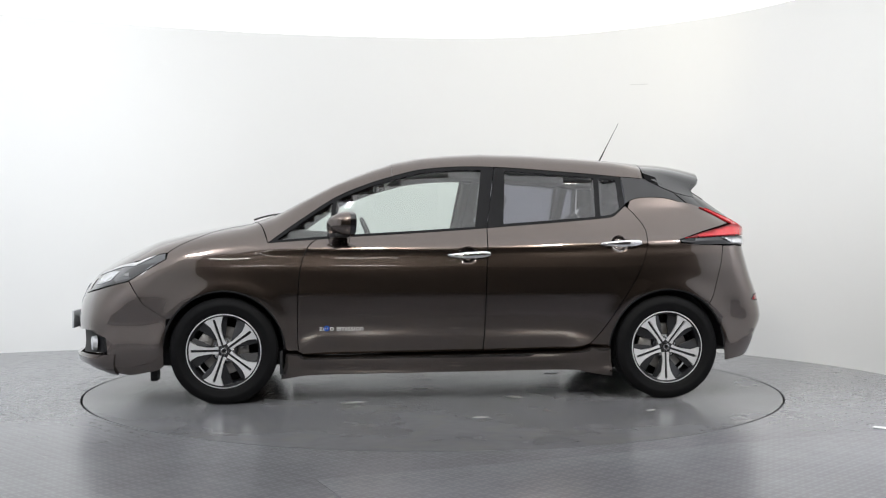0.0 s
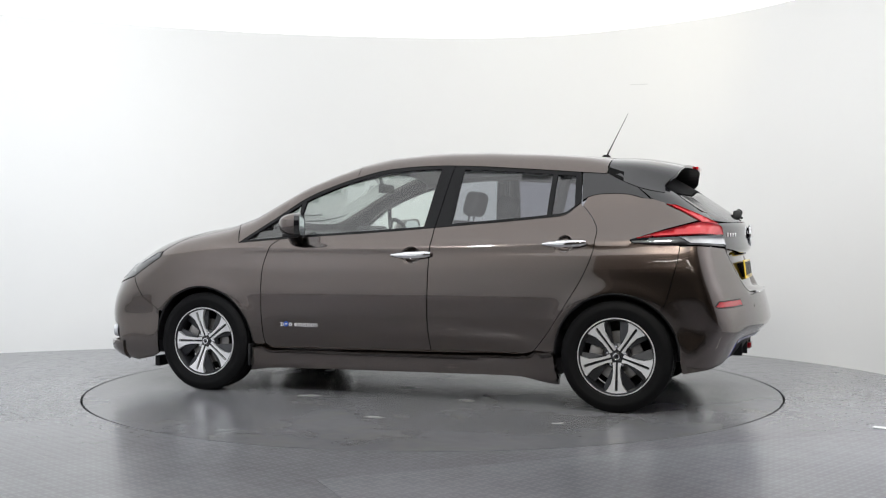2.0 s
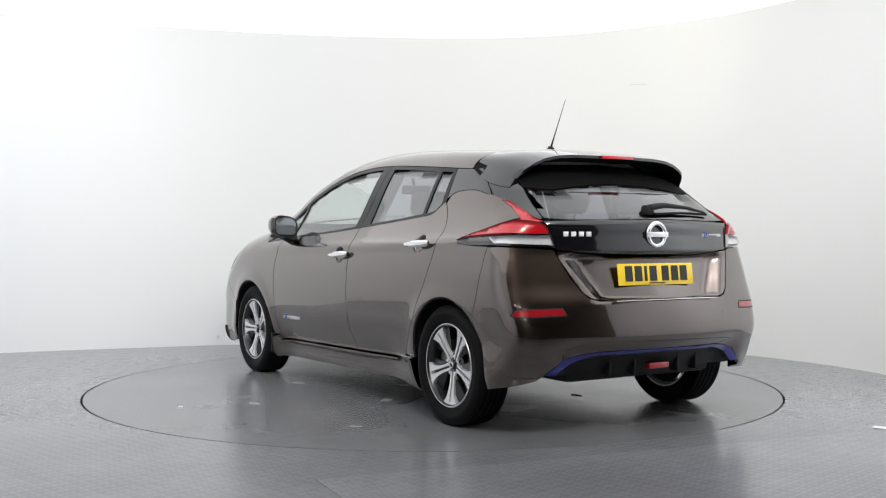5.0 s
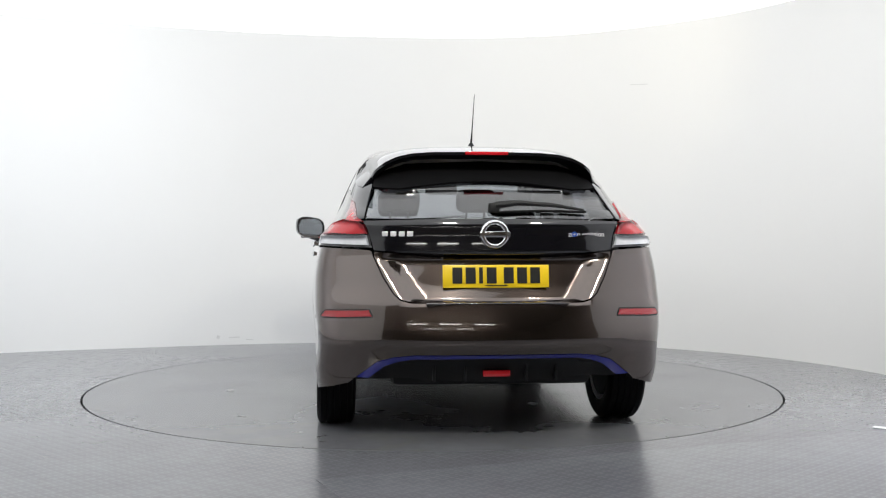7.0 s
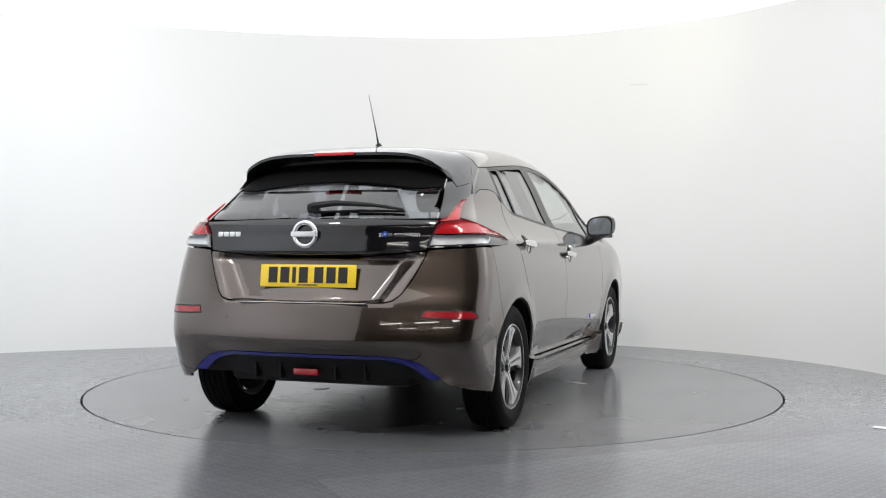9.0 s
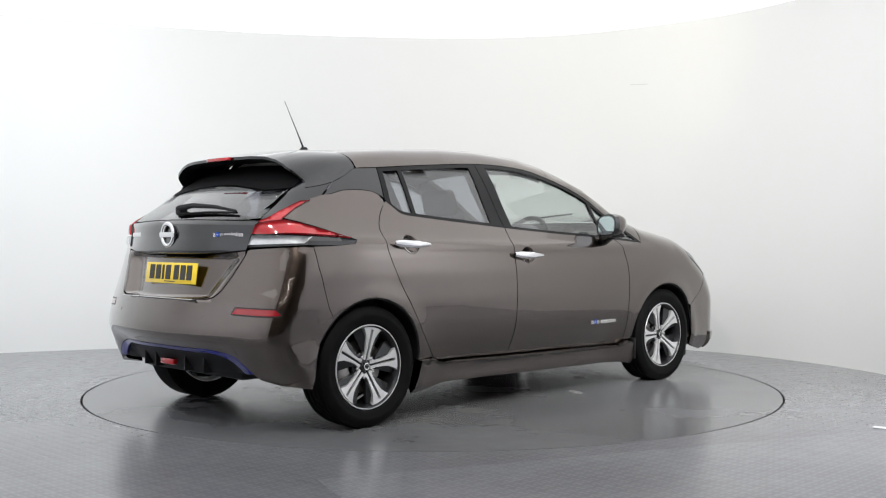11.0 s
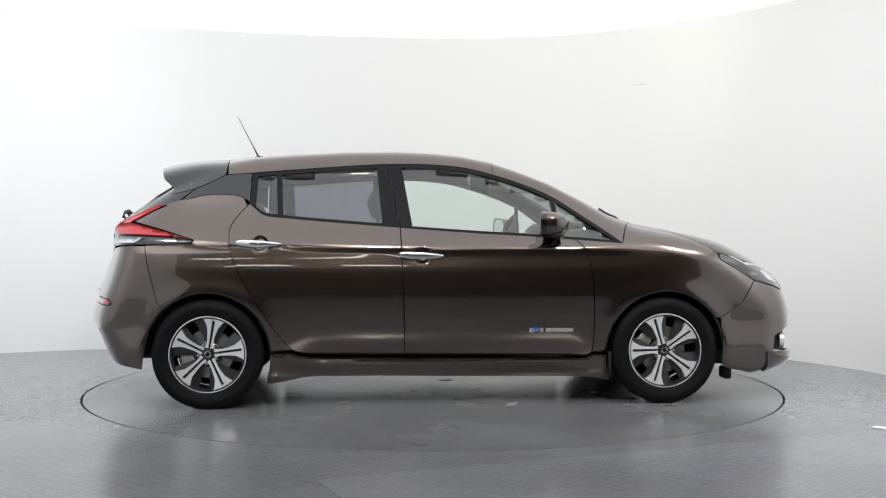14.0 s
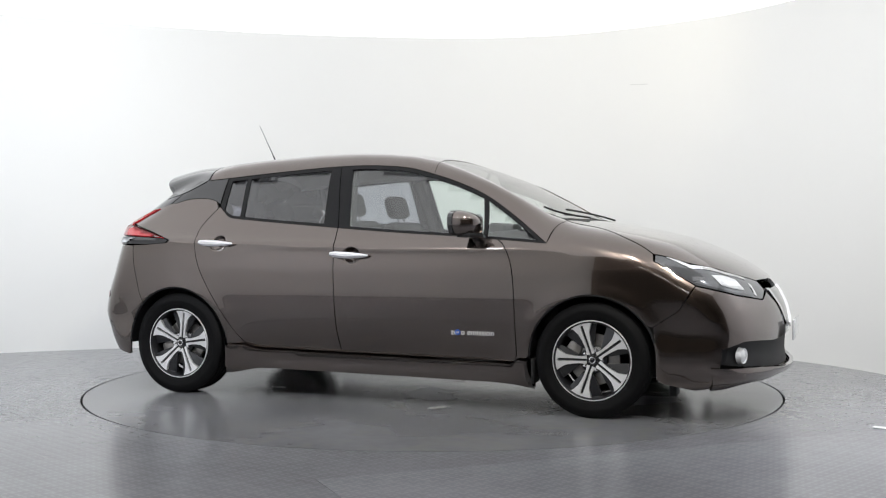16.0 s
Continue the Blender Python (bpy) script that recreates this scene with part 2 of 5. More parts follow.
def build_room():
    line = curve_points(WALL_LINE, 150)
    nrm = np.gradient(line, axis=0)
    nrm = np.stack([nrm[:, 1], -nrm[:, 0]], 1) / np.linalg.norm(nrm, axis=1)[:, None]
    # which side is outside
    if (nrm[75] @ line[75]) < 0:
        nrm = -nrm
    bm = bmesh.new()
    rings = []
    prof = [(0, 0.0), (0, 0.02), (0, 1.0), (0, 2.0), (0, CEIL_Z), (0.12, CEIL_Z), (0.12, 0.0)]
    for off, z in prof:
        rings.append([bm.verts.new((*(p + n * off), z)) for p, n in zip(line, nrm)])
    for a, b in zip(rings, rings[1:]):
        for i in range(len(line) - 1):
            bm.faces.new((a[i], a[i + 1], b[i + 1], b[i]))
    tagged(mesh_object("wall_curved", bm, WALL), "smooth curved white studio wall with scuffs near its foot", "wall", kind="structure")
    # floor with a round opening for the turntable
    bm = bmesh.new()
    n = 128
    inner = [bm.verts.new(((TABLE_R + 0.012) * math.cos(2 * math.pi * i / n), (TABLE_R + 0.012) * math.sin(2 * math.pi * i / n), 0)) for i in range(n)]
    outer = [bm.verts.new((9.5 * math.cos(2 * math.pi * i / n), -2.5 + 9.5 * math.sin(2 * math.pi * i / n), 0)) for i in range(n)]
    low = [bm.verts.new((v.co.x, v.co.y, -0.05)) for v in inner]
    for i in range(n):
        j = (i + 1) % n
        bm.faces.new((inner[i], outer[i], outer[j], inner[j]))
        bm.faces.new((inner[i], inner[j], low[j], low[i]))
    floor = tagged(mesh_object("floor", bm, TREAD), "glossy grey painted floor of worn chequer plate", "floor", kind="structure")
    bm = bmesh.new()
    bmesh.ops.create_circle(bm, cap_ends=True, radius=TABLE_R + 0.05, segments=96, matrix=Matrix.Translation((0, 0, -0.05)))
    tagged(mesh_object("turntable_pit", bm, GAP), "dark pit under the turntable", "pit", kind="structure")
    # a smoother sheet let into the floor in front of the turntable
    bm = bmesh.new()
    corner = [(-0.48, -2.84), (2.33, -1.74), (3.3, -1.36), (3.3, -6.0), (0.9, -6.0)]
    f = bm.faces.new([bm.verts.new((x, y, 0.003)) for x, y in corner])
    bmesh.ops.extrude_face_region(bm, geom=[f])
    for v in bm.verts[-5:]:
        v.co.z = 0.0005
    tagged(mesh_object("floor_plate", bm, PLATE), "smooth grey sheet laid on the chequer plate floor", "floor", kind="structure")
    # ceiling
    bm = bmesh.new()
    vs = [bm.verts.new((*(p + n_ * 0.02), CEIL_Z)) for p, n_ in zip(line, nrm)]
    f = bm.faces.new(vs)
    top = bmesh.ops.extrude_face_region(bm, geom=[f])
    bmesh.ops.translate(bm, vec=(0, 0, 0.1), verts=[v for v in top["geom"] if isinstance(v, bmesh.types.BMVert)])
    tagged(mesh_object("ceiling", bm, CEILING, False), "bright white studio ceiling", "ceiling", kind="structure")
    # dark hall behind the camera, seen only in the car's paint
    for name, x0, x1, y0, y1, z0, z1 in (("wall_hall_back", -4.6, 4.6, -10.2, -10.1, 0, 3.05), ("wall_hall_west", -4.6, -4.5, -10.1, -5.90, 0, 3.05),
                                         ("wall_hall_east", 4.5, 4.6, -10.1, -4.10, 0, 3.05), ("wall_hall_return", 3.54, 4.6, -4.10, -4.0, 0, 3.05), ("ceiling_hall", -4.6, 4.6, -10.2, -4.0, 3.05, 3.15)):
        bm = bmesh.new()
        bmesh.ops.create_cube(bm, size=1, matrix=Matrix.Translation(((x0 + x1) / 2, (y0 + y1) / 2, (z0 + z1) / 2)) @ Matrix.Diagonal((x1 - x0, y1 - y0, z1 - z0, 1)))
        tagged(mesh_object(name, bm, HALL, False), "dark plain hall wall behind the studio", "wall", kind="structure")
    # scuffs low and high on the wall, a strip of white tape on the floor
    def mark(x, y, z, w, h, name, label, tilt=0.0):
        i = int(np.argmin(np.hypot(line[:, 0] - x, line[:, 1] - y)))
        d = line[i + 1] - line[i - 1]
        bm = bmesh.new()
        bmesh.ops.create_cube(bm, size=1, matrix=Matrix.Translation((*(line[i] - nrm[i] * 0.001), z)) @ Matrix.Rotation(math.atan2(d[1], d[0]), 4, "Z") @ Matrix.Rotation(tilt, 4, "Y") @ Matrix.Diagonal((w, 0.003, h, 1)))
        tagged(mesh_object(name, bm, SCUFF, False), label, "scuff", "wall scuffs")
    for x, y, z, w, h, tilt in ((1.84, 2.5, 2.40, 0.17, 0.006, 0.05), (-2.03, 2.65, 0.075, 0.03, 0.03, 0.3), (-1.93, 2.68, 0.07, 0.10, 0.010, 0.0), (-1.72, 2.74, 0.045, 0.07, 0.008, 0.1)):
        mark(x, y, z, w, h, "wall_scuff", "faint grey scuff on the white studio wall", tilt)
    bm = bmesh.new()
    bmesh.ops.create_cube(bm, size=1, matrix=Matrix.Translation((2.345, -1.70, 0.0045)) @ Matrix.Rotation(radians(-35), 4, "Z") @ Matrix.Diagonal((0.12, 0.05, 0.003, 1)))
    tagged(mesh_object("floor_tape", bm, TAPE, False), "short strip of white tape stuck to the grey floor", "tape")
    # tube lamps in the hall: they show as short streaks in the paint
    def tube_lamp(m):
        ob = tagged(new("tube_lamp"), "slim white tube lamp under the dark hall ceiling", "lamp", "hall tube lamps")
        ob.matrix_world = m
        for name, sy, sz, z, mat in (("tray", 0.10, 0.05, 0.025, HALL), ("tube", 0.05, 0.03, -0.015, TUBE)):
            bm = bmesh.new()
            bmesh.ops.create_cube(bm, size=1, matrix=Matrix.Translation((0, 0, z)) @ Matrix.Diagonal((0.9, sy, sz, 1)))
            p = mesh_object(name, bm, mat, False)
            p.parent = ob
        return ob
    first = tube_lamp(pose(-1.6, -7.9, 3.0))
    for x, y, z in ((-0.2, -7.9, 3.0), (1.3, -7.9, 3.0), (0.5, -9.2, 3.0), (-1.1, -9.2, 3.0)):
        copy_thing(first, pose(x, y, z))
    return floor


def build_turntable():
    bm = bmesh.new()
    n = 128
    rings = []
    for r, z in ((0.0, 0.0), (0.8, 0.0), (1.6, 0.0), (TABLE_R - 0.003, 0.0), (TABLE_R - 0.002, -0.001), (TABLE_R - 0.002, -0.03)):
        rings.append([bm.verts.new((0, 0, 0))] if r == 0 else
                     [bm.verts.new((r * math.cos(2 * math.pi * i / n), r * math.sin(2 * math.pi * i / n), z)) for i in range(n)])
    for i in range(n):
        bm.faces.new((rings[0][0], rings[1][i], rings[1][(i + 1) % n]))
    for a, b in zip(rings[1:], rings[2:]):
        for i in range(n):
            bm.faces.new((a[i], b[i], b[(i + 1) % n], a[(i + 1) % n]))
    table = tagged(mesh_object("turntable", bm, FLOOR), "round grey painted turntable flush with the floor", "turntable")
    rnd = random.Random(5)
    for x, y, s, turn in ((0.55, 0.75, 0.09, 20), (-0.45, 0.62, 0.10, -35), (-0.15, 1.35, 0.07, 10), (0.4, -0.9, 0.09, 60), (-0.9, -0.5, 0.08, 0), (1.0, -0.45, 0.07, 80),
                          (-1.15, 1.2, 0.05, 40), (0.1, 0.2, 0.07, 15)):
        bm = bmesh.new()
        k = 11
        vs = []
        for i in range(k):
            a = 2 * math.pi * i / k
            r = s * rnd.uniform(0.55, 1.0)
            vs.append(bm.verts.new((r * math.cos(a), 0.45 * r * math.sin(a), 0.0015)))
        bm.faces.new(vs)
        bmesh.ops.rotate(bm, cent=(0, 0, 0), matrix=Matrix.Rotation(radians(turn), 3, "Z"), verts=bm.verts)
        bmesh.ops.translate(bm, vec=(x, y, 0), verts=bm.verts)
        part("scuff", bm, MARK, table, "pale worn scuff in the grey paint", False)
    return table


floor = build_room()
turntable = build_turntable()


# ---- the car's shape: five smooth fields, blended at the edges; x ahead, y to its left, z up, origin under the middle of the wheelbase ----
TOP_X = [-2.4, -1.675, -1.44, -1.25, -0.87, -0.5, -0.23, -0.05, 0.14, 0.32, 0.50, 0.69, 0.868, 1.06, 1.22, 1.40, 1.59, 1.77, 1.94, 2.1, 2.2, 2.27, 2.6]
TOP_Z = [1.26, 1.422, 1.465, 1.487, 1.517, 1.536, 1.539, 1.532, 1.517, 1.483, 1.425, 1.348, 1.255, 1.148, 1.094, 1.061, 1.025, 0.979, 0.911, 0.848, 0.800, 0.742, 0.38]
SIDE_Z = [0.0, 0.15, 0.25, 0.31, 0.40, 0.52, 0.65, 0.80, 0.90, 0.95, 1.0, 1.05, 1.15, 1.25, 1.35, 1.43, 1.50, 1.6]
SIDE_Y = [0.76, 0.800, 0.823, 0.836, 0.857, 0.877, 0.888, 0.885, 0.870, 0.856, 0.828, 0.798, 0.748, 0.698, 0.642, 0.594, 0.545, 0.47]
REAR_Z = [0.0, 0.2, 0.29, 0.36, 0.40, 0.435, 0.485, 0.56, 0.67, 0.75, 0.85, 0.92, 0.97, 1.01, 1.05, 1.10, 1.256, 1.35, 1.45, 1.6]
REAR_X = [-1.82, -1.965, -2.042, -2.088, -2.112, -2.134, -2.196, -2.184, -2.155, -2.125, -2.095, -2.075, -2.066, -2.060, -2.04, -1.98, -1.755, -1.60, -1.42, -1.15]
FRONT_Z = [0.0, 0.15, 0.20, 0.25, 0.35, 0.49, 0.60, 0.70, 0.76, 0.85, 1.2]
FRONT_X = [1.88, 2.135, 2.285, 2.345, 2.33, 2.343, 2.322, 2.275, 2.225, 2.12, 1.7]


HANDLES = ((-0.110, 0.888), (-1.050, 0.957))  # scoops behind the door handles (x, z)


def smooth_table(xs, ys):
    """A dense, softened version of a table, for np.interp."""
    x = np.linspace(xs[0], xs[-1], 900)
    y = np.interp(x, xs, ys)
    w = max(3, int(0.045 / (x[1] - x[0])))
    ker = np.hanning(2 * w + 1)
    ker /= ker.sum()
    return x, np.convolve(np.pad(y, w, mode="reflect", reflect_type="odd"), ker, mode="valid")


TOP_T, SIDE_T, REAR_T, FRONT_T = (smooth_table(a, b) for a, b in ((TOP_X, TOP_Z), (SIDE_Z, SIDE_Y), (REAR_Z, REAR_X), (FRONT_Z, FRONT_X)))


def step(a, b, v):
    u = np.clip((v - a) / (b - a), 0, 1)
    return u * u * (3 - 2 * u)


def smax(a, b, r):
    h = np.clip(r - np.abs(a - b), 0, None)
    return np.maximum(a, b) + h * h / (4 * r)


def body_field(x, y, z):
    ay = np.abs(y)
    # side: narrows to the front and the rear; the cabin more
    fore, aft = np.clip(x - 1.25, 0, None), np.clip(-1.35 - x, 0, None)
    cabin = step(0.98, 1.2, z)
    ys = np.interp(z, *SIDE_T) - 0.08 * fore ** 2 - 0.06 * aft ** 2 + 0.02 * step(1.1, 1.4, z)
    ys = ys - cabin * (0.06 * np.clip(x - 0.35, 0, None) ** 1.5 + 0.05 * np.clip(-0.9 - x, 0, None) ** 1.3)
    # crease along the shoulder, hollow lower door, flared arches
    crease = 0.935 + 0.03 * x * (x < 0) * -1
    ys = ys + 0.011 * np.exp(-((z - crease) / 0.028) ** 2) * step(1.3, 0.9, x)
    ys = ys - 0.048 * np.exp(-((z - 0.255) / 0.13) ** 2) * step(1.02, 0.72, x) * step(-1.0, -0.65, x)
    for hx, hz in HANDLES:
        ys = ys - 0.034 * step(0.058, 0.026, np.hypot(x - hx, (z - hz) * 1.06))
    for cx in (-1.35, 1.35):
        d = np.hypot(x - cx, z - 0.318)
        ys = ys + 0.008 * np.exp(-((d - 0.37) / 0.06) ** 2) * (z < 1.0)
    ys = ys + 0.042 * step(0.52, 0.27, z) * step(1.55, 1.75, np.abs(x))  # the bumpers' corners stay upright
    a = (ay - ys) * 0.93
    # rear, with the hollow for the plate
    xr = np.interp(z, *REAR_T)
    xr = xr - step(0.48, 0.70, ay) * np.interp(z, [0.20, 0.29, 0.36, 0.435, 0.485], [0.09, 0.07, 0.055, 0.035, 0.0])
    wide = np.interp(z, [0.69, 0.90], [0.43, 0.56])
    hollow = step(0.675, 0.70, z) * step(0.925, 0.875, z) * step(wide + 0.04, wide - 0.10, ay)
    b = (xr + 0.045 * step(1.1, 1.0, z) + 0.285 * ay ** 2 + 0.066 * hollow - x) * np.where(z > 1.06, 0.78, 0.97)
    # front: pointed in plan
    c = (x - np.interp(z, *FRONT_T) + 0.272 * ay ** 2 + 0.17 * ay ** 4) * 0.92
    # top: crowned
    crown = np.interp(x, [-1.7, -0.2, 0.5, 1.1, 1.6, 2.2], [0.09, 0.07, 0.09, 0.065, 0.075, 0.08])
    d = (z - np.interp(x, *TOP_T) - 0.008 * step(1.0, 1.6, x) - crown * 0.09 + crown * ay ** 2) * np.interp(x, [0.0, 0.3, 0.9, 1.15, 1.8, 2.2], [1, 0.93, 0.88, 0.94, 0.93, 0.75])
    e = 0.16 - z + 0.05 * step(1.9, 2.2, np.abs(x))
    f = smax(a, b, np.interp(z, [0.95, 1.15], [0.09, 0.16]))
    f = smax(f, c, np.interp(z, [0.55, 0.80], [0.09, 0.20]))
    f = smax(f, d, np.interp(x, [-1.6, 0.3, 0.7, 1.1, 1.5, 1.9, 2.2], [0.07, 0.065, 0.045, 0.085, 0.13, 0.10, 0.05]))
    return smax(f, e, 0.05)


def solve(lo, hi, place):
    """Bisect for the surface: lo inside, hi outside."""
    lo, hi = lo.copy(), hi.copy()
    for _ in range(34):
        mid = 0.5 * (lo + hi)
        out = body_field(*place(mid)) > 0
        hi, lo = np.where(out, mid, hi), np.where(out, lo, mid)
    return np.stack(place(0.5 * (lo + hi)), -1)


def unproject(kind, q):
    q = np.asarray(q, float).reshape(-1, 2)
    u, v = q[:, 0], q[:, 1]
    o = np.zeros(len(u))
    if kind == "side":
        return solve(o + 0.2, o + 1.2, lambda k: (u, k, v))
    if kind == "top":
        return solve(o + 0.3, o + 1.9, lambda k: (u, v, k))
    if kind == "rear":
        return solve(o + 0.8, o + 2.6, lambda k: (-k, u, v))
    if kind == "front":
        return solve(o + 0.8, o + 2.8, lambda k: (k, u, v))
    if kind == "wrap_rear":
        return solve(o + 0.1, o + 1.8, lambda k: (-1.2 - k * np.sin(u / 0.85), k * np.cos(u / 0.85), v))
    return solve(o + 0.1, o + 1.8, lambda k: (1.15 + k * np.sin(u / 0.85), k * np.cos(u / 0.85), v))


def project(kind, p):
    p = np.asarray(p, float)
    if kind == "side":
        return p[:, [0, 2]]
    if kind == "top":
        return p[:, [0, 1]]
    if kind in ("rear", "front"):
        return p[:, [1, 2]]
    ang = np.arctan2(-(p[:, 0] + 1.2), p[:, 1]) if kind == "wrap_rear" else np.arctan2(p[:, 0] - 1.15, p[:, 1])
    return np.stack([ang * 0.85, p[:, 2]], 1)


def gradient(p):
    e = 1e-3
    g = np.stack([body_field(*(p + d).T) - body_field(*(p - d).T) for d in np.eye(3) * e], 1)
    return g / np.linalg.norm(g, axis=1)[:, None]


# ---- panels cut from that shape ----
from mathutils.geometry import delaunay_2d_cdt


def dense(q, gap=0.02, closed=False):
    """Points every gap metres along a line of points."""
    q = np.asarray(q, float)
    if closed:
        q = np.vstack([q, q[:1]])
    out = []
    for a, b in zip(q, q[1:]):
        n = max(1, int(np.ceil(np.linalg.norm(b - a) / gap)))
        out += [a + (b - a) * i / n for i in range(n)]
    if not closed:
        out.append(q[-1])
    return np.array(out)


def bow(knots, n=24):
    return [tuple(p) for p in curve_points(knots, n)]


def on(kind, q, flip=False):
    """Points of the body's skin from a flat line seen along one direction."""
    p = unproject(kind, dense(q))
    if flip:
        p = p * (1, -1, 1)
    return p


def inside(q, poly):
    x, y = q[:, 0], q[:, 1]
    r = np.zeros(len(q), bool)
    for (x0, y0), (x1, y1) in zip(poly, np.roll(poly, -1, axis=0)):
        hit = (y0 > y) != (y1 > y)
        r ^= hit & (x < (x1 - x0) * (y - y0) / (y1 - y0 + 1e-12) + x0)
    return r


def edge_distance(q, poly):
    d = np.full(len(q), 9.0)
    for a, b in zip(poly, np.roll(poly, -1, axis=0)):
        e = b - a
        u = np.clip(((q - a) @ e) / (e @ e + 1e-12), 0, 1)
        d = np.minimum(d, np.linalg.norm(q - a - u[:, None] * e, axis=1))
    return d


def skin(kind, line, gap=0.002, res=0.03, proud=0.0, depth=0.022, mirror=False, fine=()):
    """Vertices, faces and corner normals of a panel inside a closed flat line, lying on the body, with folded-in edges."""
    poly = dense(line, 0.018, closed=True)
    keep = np.linalg.norm(poly - np.roll(poly, 1, axis=0), axis=1) > 1e-4
    poly = poly[keep]
    area = 0.5 * np.sum(poly[:, 0] * np.roll(poly[:, 1], -1) - np.roll(poly[:, 0], -1) * poly[:, 1])
    if area < 0:
        poly = poly[::-1]
    t = np.roll(poly, -1, axis=0) - np.roll(poly, 1, axis=0)
    t /= np.linalg.norm(t, axis=1)[:, None] + 1e-12
    nrm2 = np.stack([t[:, 1], -t[:, 0]], 1)
    poly = poly - nrm2 * gap
    lo, hi = poly.min(0), poly.max(0)
    g = np.stack(np.meshgrid(np.arange(lo[0], hi[0], res), np.arange(lo[1], hi[1], res)), -1).reshape(-1, 2)
    for cx, cz in fine:
        a, r = np.meshgrid(np.linspace(0, 2 * np.pi, 28, endpoint=False), np.linspace(0.004, 0.062, 10))
        g = g[np.hypot(g[:, 0] - cx, g[:, 1] - cz) > 0.070]
        g = np.vstack([g, np.stack([cx + r * np.cos(a), cz + r * np.sin(a)], -1).reshape(-1, 2)])
    if len(g):
        g = g[inside(g, poly)]
    if len(g):
        g = g[edge_distance(g, poly) > min(res, 0.02) * 0.45]
    pts = np.vstack([poly, g]) if len(g) else poly
    nb = len(poly)
    out = delaunay_2d_cdt([Vector(p) for p in pts], [(i, (i + 1) % nb) for i in range(nb)], [], 1, 1e-7)
    v2 = np.array([tuple(v) for v in out[0]])
    tris = [tuple(f) for f in out[2]]
    p3 = unproject(kind, v2)
    n3 = gradient(p3)
    p3 = p3 + n3 * proud
    # turn the faces outwards
    faces, normals = [], []
    for f in tris:
        a, b, c = p3[list(f)]
        if np.cross(b - a, c - a) @ n3[f[0]] < 0:
            f = f[::-1]
        faces.append(tuple(f))
        normals += [tuple(n3[i]) for i in f]
    # folded edge
    ring = [int(np.argmin(np.sum((v2 - q) ** 2, axis=1))) for q in poly]
    back = len(p3)
    centre = p3.mean(0)
    p3b = p3[ring] - n3[ring] * depth
    verts = np.vstack([p3, p3b])
    ring = np.array(ring)
    nxt = np.roll(ring, -1)
    a, b, c = p3[ring], p3[nxt], np.roll(p3b, -1, axis=0)
    side_n = np.cross(b - a, c - a)
    side_n /= np.linalg.norm(side_n, axis=1)[:, None] + 1e-12
    inward = inside(project(kind, 0.5 * (a + b) + side_n * 0.002), poly)
    for i in range(nb):
        j = (i + 1) % nb
        if ring[i] == ring[j]:
            continue
        f, n = (int(ring[i]), int(ring[j]), back + j, back + i), side_n[i]
        if inward[i]:
            f, n = f[::-1], -n
        faces.append(f)
        normals += [tuple(n)] * 4
    if mirror:
        verts = verts * (1, -1, 1)
        flipped, fn, k = [], [], 0
        for f in faces:
            m = len(f)
            flipped.append(tuple(f[::-1]))
            fn += [(a, -b, c) for a, b, c in normals[k:k + m][::-1]]
            k += m
        faces, normals = flipped, fn
    return verts, faces, normals


def panel(name, kind, line, mat, parent, label="", **how):
    v, f, n = skin(kind, line, **how)
    return raw_part(name, [tuple(p) for p in v], f, mat, parent, label, n)


def symmetric(line):
    """A closed outline from its left half (y falling to 0): the other half is mirrored. Points are (u, v) with u across the car."""
    return list(line) + [(-u, v) for u, v in reversed(line) if abs(u) > 1e-6]


def flat(kind, from_kind, q):
    """A line drawn in one view, in the coordinates of another view."""
    return [tuple(p) for p in project(kind, unproject(from_kind, dense(q, 0.03)))]


def box(bm, cx, cy, cz, sx, sy, sz, m=None, bevel=0.0, seg=2):
    r = bmesh.ops.create_cube(bm, size=1, matrix=(m or Matrix()) @ Matrix.Translation((cx, cy, cz)) @ Matrix.Diagonal((sx, sy, sz, 1)))
    if bevel:
        es = {e for v in r["verts"] for e in v.link_edges}
        bmesh.ops.bevel(bm, geom=list(es), offset=bevel, segments=seg, affect="EDGES", profile=0.5)
    return bm


def lathe(bm, prof, n=48, m=None):
    """Turn a profile of (radius, along) round the y axis."""
    m = m or Matrix()
    rings = []
    for r, y in prof:
        if r < 1e-6:
            rings.append([bm.verts.new(m @ Vector((0, y, 0)))])
        else:
            rings.append([bm.verts.new(m @ Vector((r * math.cos(2 * math.pi * i / n), y, r * math.sin(2 * math.pi * i / n)))) for i in range(n)])
    for a, b in zip(rings, rings[1:]):
        for i in range(n):
            j = (i + 1) % n
            if len(a) == 1 and len(b) == 1:
                continue
            if len(a) == 1:
                bm.faces.new((a[0], b[i], b[j]))
            elif len(b) == 1:
                bm.faces.new((a[i], b[0], a[j]))
            else:
                bm.faces.new((a[i], b[i], b[j], a[j]))
    return bm


